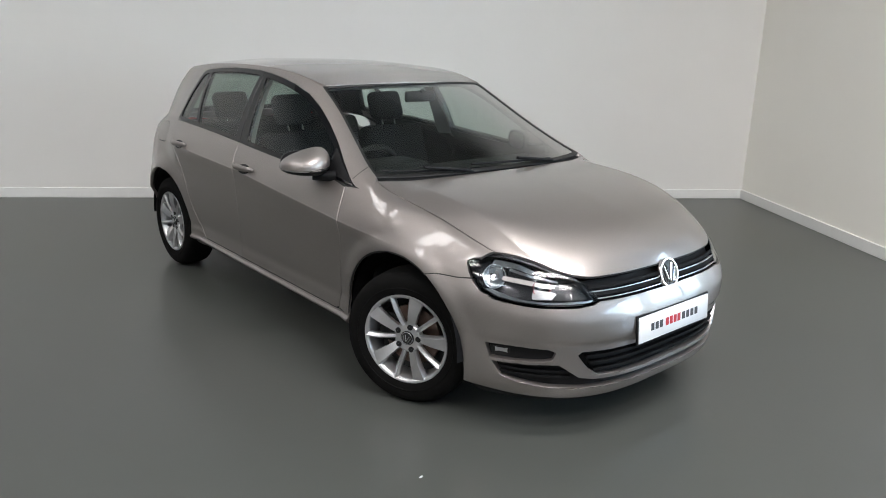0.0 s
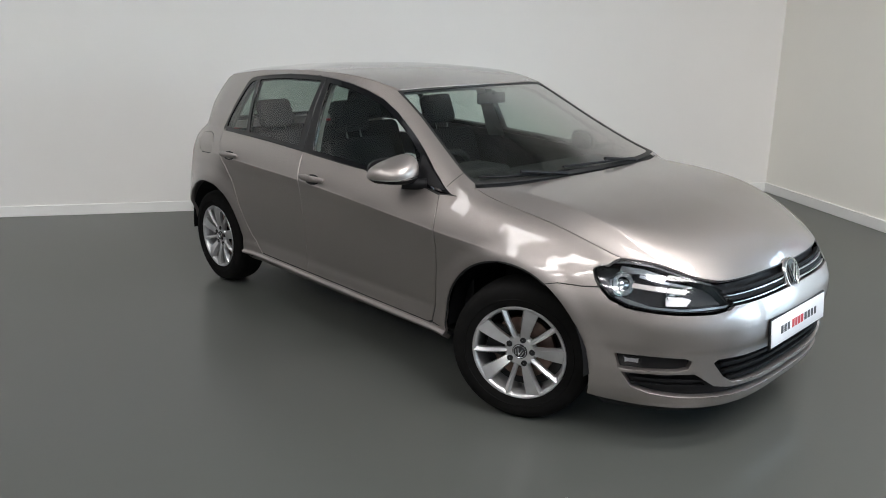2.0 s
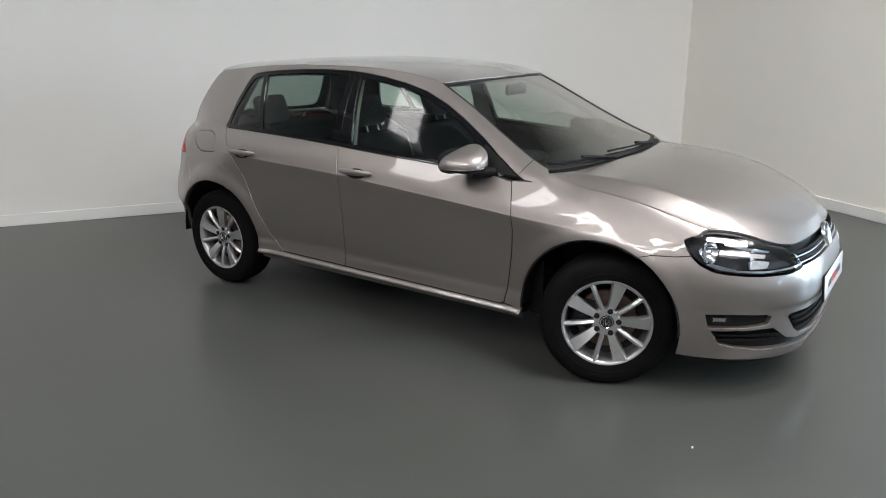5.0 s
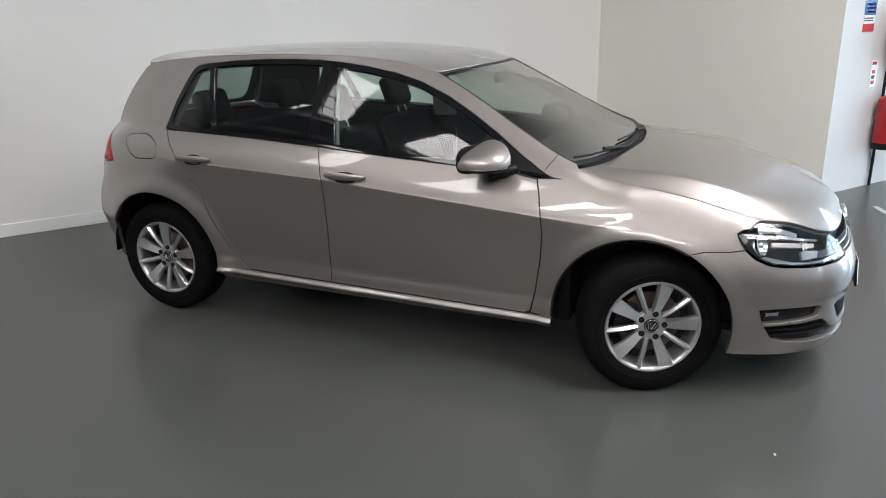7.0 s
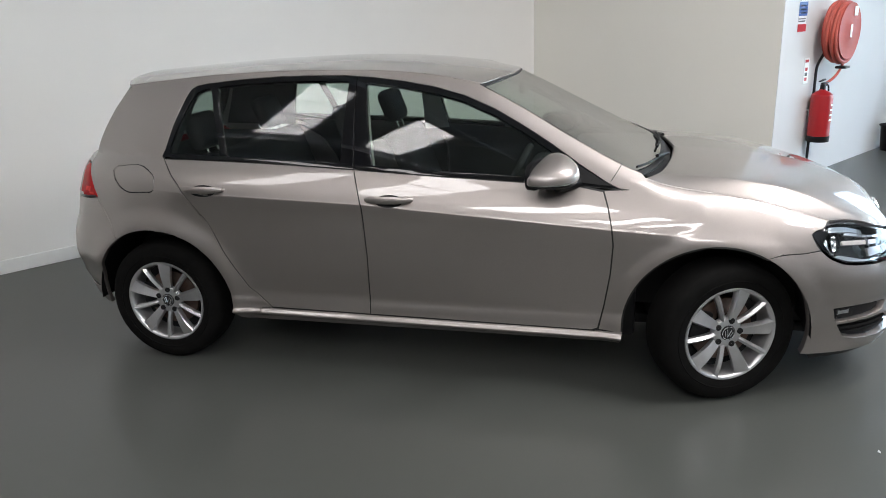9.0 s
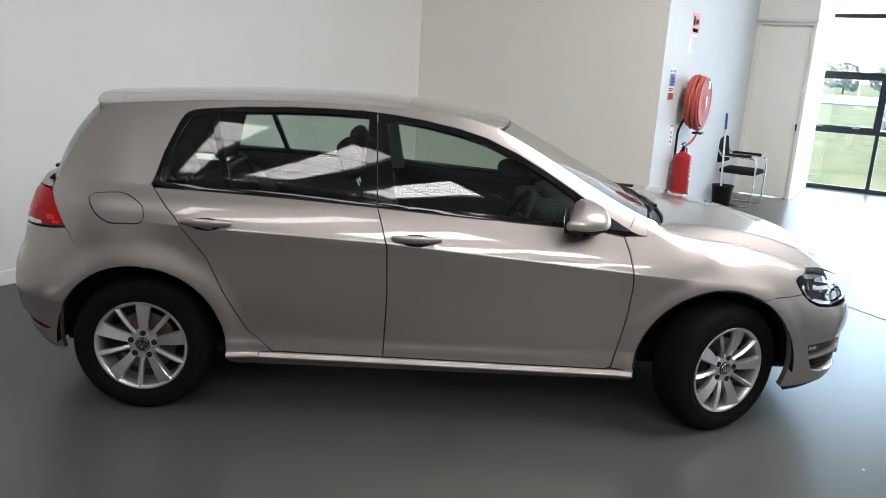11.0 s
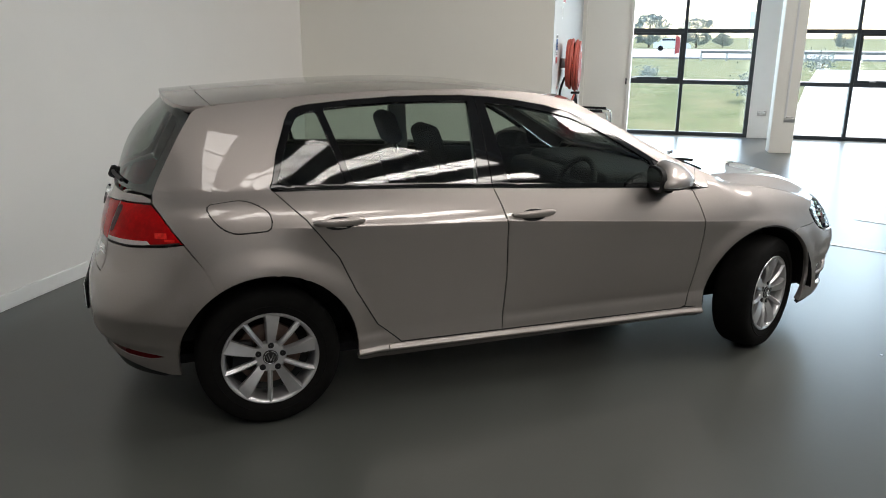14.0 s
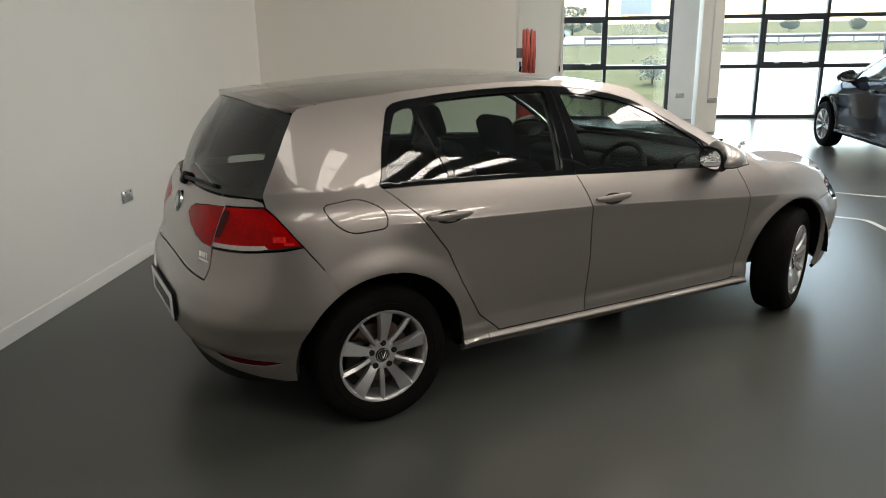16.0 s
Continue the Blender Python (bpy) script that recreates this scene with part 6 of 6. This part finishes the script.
bucket = part("waste_bin", lathe([(0.001, 0.0), (0.10, 0.0), (0.105, 0.01), (0.128, 0.27), (0.136, 0.28), (0.132, 0.286), (0.122, 0.27), (0.098, 0.015), (0.001, 0.012)], 32, "Z"), M_PLASTIC, m=pose(0.10, 6.60, 0))
tagged(bucket, label="black plastic waste bin on the floor", category="bin")
part("bin_rim", lathe([(0.137, 0.272), (0.141, 0.280), (0.137, 0.288)], 32, "Z"), M_PLASTIC, bucket)
mop = new("mop")
mop.location = (0.08, 6.65, 0.03)
tagged(mop, label="mop with a white handle standing in the bin", category="mop")
part("handle", tube([(0, 0, 0), (-0.06, 0.03, 0.95)], 0.012), M_WHITE, mop)
part("grip", tube([(-0.06, 0.03, 0.95), (-0.073, 0.0365, 1.15)], 0.016), M_BLUE, mop)
part("mop_head", boxed(-0.04, 0.04, -0.05, 0.05, 0.0, 0.06, 0.02), M_PLASTIC, mop)

# a scrap of paper on the floor
random.seed(4)
bm = bmesh.new()
bm.faces.new([bm.verts.new((random.uniform(0.3, 1) * 0.012 * math.cos(k * math.pi / 3), random.uniform(0.3, 1) * 0.010 * math.sin(k * math.pi / 3), 0.0035 + 0.002 * random.random())) for k in range(6)])
r = bmesh.ops.extrude_face_region(bm, geom=bm.faces[:])
bmesh.ops.translate(bm, verts=[v for v in r["geom"] if isinstance(v, bmesh.types.BMVert)], vec=(0, 0, -0.0035))
tagged(part("paper_scrap", bm, M_PLATE, m=pose(2.18, 0.08, 0.0005), smooth=False), label="tiny white scrap of paper lying on the floor", category="litter")


# ---- outside the glazing ----
bm = bmesh.new()
bmesh.ops.create_grid(bm, x_segments=90, y_segments=90, size=1)
for v in bm.verts:
    x, y = v.co.x * 900 + 10, (v.co.y + 1) / 2
    yy = WY + 0.4 + y ** 3 * 1500
    d = yy - WY
    z = -0.25 + 0.5 * min(1, max(0, (d - 1) / 8)) + 0.06 * noise.noise(Vector((x * 0.12, yy * 0.12, 0)))
    if d > 95:
        z += (d - 95) * 0.004
    v.co = (x, yy, z)
tagged(part("ground", bm, M_GRASS), label="rough meadow grass rising to a bank", category="ground", kind="structure")
far = slab("road", -300, 320, WY + 47, WY + 100, 0.20, 0.36, M_ROAD)
tagged(far, label="pale asphalt road beyond the grass", category="road")
tagged(slab("pavement", -300, 320, WY + 12.2, WY + 13.7, 0.10, 0.33, M_CONCRETE), label="pale gravel path along the bank", category="path")
# pale ground added before the long window for its blown-out glare, then its kerb
bm = bmesh.new()
rows = []
for i in range(25):
    d = 0.35 + 23.0 * i / 24
    z = -0.11 + 0.5 * min(1, max(0, (d - 1) / 8))
    rows.append([bm.verts.new((x, WY + d, zz)) for x in (3.3 + 0.225 * d, 60) for zz in (z, -0.4)])
for a, b in zip(rows, rows[1:]):
    for p, q in ((0, 2), (1, 0)):
        bm.faces.new((a[p], a[q], b[q], b[p]))
tagged(part("pavement_glare", bm, M_CONCRETE, smooth=False), label="pale concrete forecourt outside the long window", category="forecourt", kind="structure")
def tree(x, y, z, h, seed):
    rnd = random.Random(seed)
    t = new("tree")
    t.location = (x, y, z)
    tagged(t, label="broad leafy tree beyond the road", category="tree", group="trees beyond the road")
    bm = bmesh.new()
    add_rod(bm, (0, 0, -0.5), (0, 0, h * 0.45), h * 0.035, h * 0.02, 8)
    for k in range(6):
        a = k * 1.05 + rnd.random()
        add_rod(bm, (0, 0, h * (0.25 + 0.03 * k)), (math.cos(a) * h * 0.25, math.sin(a) * h * 0.25, h * (0.5 + 0.05 * k)), h * 0.014, h * 0.006, 6)
    part("trunk", bm, M_BARK, t)
    bm = bmesh.new()
    for k in range(3200):
        u, a = rnd.random() ** 0.5, rnd.uniform(0, 6.283)
        zz = rnd.uniform(-0.9, 1)
        rr = math.sqrt(max(0, 1 - zz * zz)) * (0.3 + 0.7 * u)
        p = Vector((rr * math.cos(a) * h * 0.60, rr * math.sin(a) * h * 0.5, h * 0.55 + zz * h * 0.42))
        p += Vector((noise.noise(p * 0.6 + Vector((seed, 0, 0))), noise.noise(p * 0.6 + Vector((0, seed, 0))), 0.6 * noise.noise(p * 0.8 + Vector((0, 0, seed))))) * h * 0.22
        s = h * rnd.uniform(0.012, 0.028)
        q = Euler((rnd.uniform(0, 3), rnd.uniform(0, 3), rnd.uniform(0, 6))).to_matrix()
        vs = [bm.verts.new(p + q @ Vector(c) * s) for c in ((-1, -0.6, 0), (0.3, -1, 0.3), (1, 0.2, 0), (0.2, 1, 0.3), (-0.8, 0.6, 0.2))]
        bm.faces.new(vs)
    part("crown", bm, M_LEAF, t, smooth=False)


for i, (x, d, h) in enumerate(((-40, 124, 6.0), (-33, 118, 5.4), (-26, 122, 6.2), (-20.5, 119, 5.2), (-15, 122, 5.8), (-9.5, 120, 4.6), (-3.6, 121, 5.0), (2.4, 120, 5.4), (9.9, 120, 4.9), (14.6, 126, 2.6), (25.5, 122, 2.4), (33, 124, 2.8), (46, 122, 2.6), (58, 124, 2.4))):
    tree(x, WY + d, 0.3, h, i)


def billboard(x, y, w, z0, z1):
    b = new("billboard")
    b.location = (x, y, 0.2)
    tagged(b, label="white advertising hoarding on a lattice of posts", category="billboard")
    part("board", boxed(-w / 2, w / 2, -0.08, 0.08, z0, z1, 0.02), M_PLATE, b)
    for k in range(4):
        px = -w / 2 + 0.4 + (w - 0.8) * k / 3
        bm = bmesh.new()
        add_rod(bm, (px, 0.2, -0.5), (px, 0.2, z1), 0.09, seg=8)
        part("post", bm, M_STEEL, b)
    for k in range(3):
        bm = bmesh.new()
        p0, p1 = (-w / 2 + 0.4 + (w - 0.8) * j / 3 for j in (k, k + 1))
        add_rod(bm, (p0, 0.2, 0.2), (p1, 0.2, z0), 0.06, seg=6)
        add_rod(bm, (p1, 0.2, 0.2), (p0, 0.2, z0), 0.06, seg=6)
        part("brace", bm, M_STEEL, b)
    part("catwalk", boxed(-w / 2, w / 2, -0.5, 0.1, z0 - 0.12, z0 - 0.04), M_STEEL, b)


billboard(20.3, WY + 120, 5.2, 3.3, 5.9)


def guard_rail(x0, x1, y, z):
    g = new("guard_rail")
    g.location = ((x0 + x1) / 2, y, z)
    tagged(g, label="grey steel guard rail along the road", category="guard rail")
    w = (x1 - x0) / 2
    part("beam", boxed(-w, w, -0.04, 0.04, 0.50, 0.68, 0.03), M_CLADDING, g)
    first = None
    for i in range(25):
        px = -w + 2 * w * i / 24
        if first is None:
            first = part("post", boxed(-0.06, 0.06, 0.04, 0.12, -0.3, 0.7), M_STEEL, g, m=pose(px, 0, 0), smooth=False)
        else:
            c = first.copy()
            scene.collection.objects.link(c)
            c.matrix_basis = pose(px, 0, 0)


guard_rail(5, 45, WY + 42, 0.25)


def shrub(x, y, z, s, seed):
    rnd = random.Random(seed)
    t = new("shrub")
    t.location = (x, y, z)
    tagged(t, label="small green shrub on the grass bank", category="shrub", group="shrubs on the bank")
    bm = bmesh.new()
    for k in range(520):
        p = Vector((rnd.gauss(0, 0.27), rnd.gauss(0, 0.27), abs(rnd.gauss(0.32, 0.2)))) * s
        q = Euler((rnd.uniform(0, 3), rnd.uniform(0, 3), rnd.uniform(0, 6))).to_matrix()
        c = 0.045 * s
        bm.faces.new([bm.verts.new(p + q @ Vector(v) * c) for v in ((-1, 0, 0), (0, -0.6, 0.2), (1, 0, 0), (0, 0.6, 0.2))])
    part("leaves", bm, M_LEAF, t, smooth=False)
    bm = bmesh.new()
    for k in range(4):
        add_rod(bm, (0, 0, -0.2), (rnd.uniform(-0.2, 0.2) * s, rnd.uniform(-0.2, 0.2) * s, 0.4 * s), 0.015, 0.006, 5)
    part("stems", bm, M_BARK, t)


for i, (x, d, s) in enumerate(((1.2, 14.4, 0.75), (3.65, 7.0, 0.8), (9.2, 26.0, 1.2))):
    shrub(x, WY + d, 0.25, s, 50 + i)


def street_lamp(x, y, h):
    s = new("street_lamp")
    s.location = (x, y, 0.3)
    tagged(s, label="slender grey street lamp by the road", category="street lamp", group="street lamps")
    bm = bmesh.new()
    add_rod(bm, (0, 0, -0.5), (0, 0, h), 0.09, 0.05, 10)
    part("pole", bm, M_STEEL, s)
    bm = bmesh.new()
    for k in (-1, 1):
        add_box(bm, min(0, k * 1.1), max(0, k * 1.1), -0.1, 0.1, h - 0.05, h + 0.07, 0.02)
    part("lamp_head", bm, M_STEEL, s)


street_lamp(-3.2, WY + 62, 6.0)
bm = bmesh.new()
add_rod(bm, (0, 0, -0.3), (0, 0, 1.75), 0.025, 0.018, 8)
flag = part("banner_flag", bm, M_STEEL, m=pose(3.4, WY + 46, 0.25))
tagged(flag, label="red feather banner on a pole beside the road", category="flag")
bm = bmesh.new()
add_box(bm, 0.02, 0.36, -0.01, 0.01, 0.35, 1.72, 0.008)
for v in bm.verts:
    if v.co.x > 0.2:
        v.co.z += 0.12 if v.co.z < 1 else -0.22
part("banner", bm, M_FLAG, flag)


def far_car(x, y, mat, a, label):
    """A car on the road, small in the window."""
    c = new("road_car")
    c.matrix_world = pose(x, y, 0.36, 0, 0, a)
    tagged(c, label=label, category="car", group="cars on the road")
    bm = bmesh.new()
    prof = [(-2.1, 0.3), (-2.15, 0.7), (-2.0, 0.95), (-1.5, 1.02), (-1.1, 1.40), (0.2, 1.42), (0.9, 1.0), (1.8, 0.88), (2.1, 0.65), (2.1, 0.3)]
    ra, rb = [[bm.verts.new((px, yy * (0.85 if pz > 1.1 else 1), pz)) for px, pz in prof] for yy in (-0.85, 0.85)]
    bm.faces.new(ra), bm.faces.new(rb)
    for i in range(len(prof)):
        j = (i + 1) % len(prof)
        bm.faces.new((ra[i], ra[j], rb[j], rb[i]))
    part("body", bm, mat, c)
    bm = bmesh.new()
    add_box(bm, -1.2, 0.55, -0.80, 0.80, 1.05, 1.36, 0.05)
    part("windows", bm, M_GLOSSBLACK, c)
    for px in (-1.3, 1.3):
        for py in (-0.8, 0.8):
            part("wheel", lathe([(0.001, -0.1), (0.3, -0.1), (0.3, 0.1), (0.001, 0.1)], 20), M_RUBBER, c, m=pose(px, py, 0.3))


far_car(4.6, WY + 82, M_ALLOY, 0, "grey saloon car on the road")
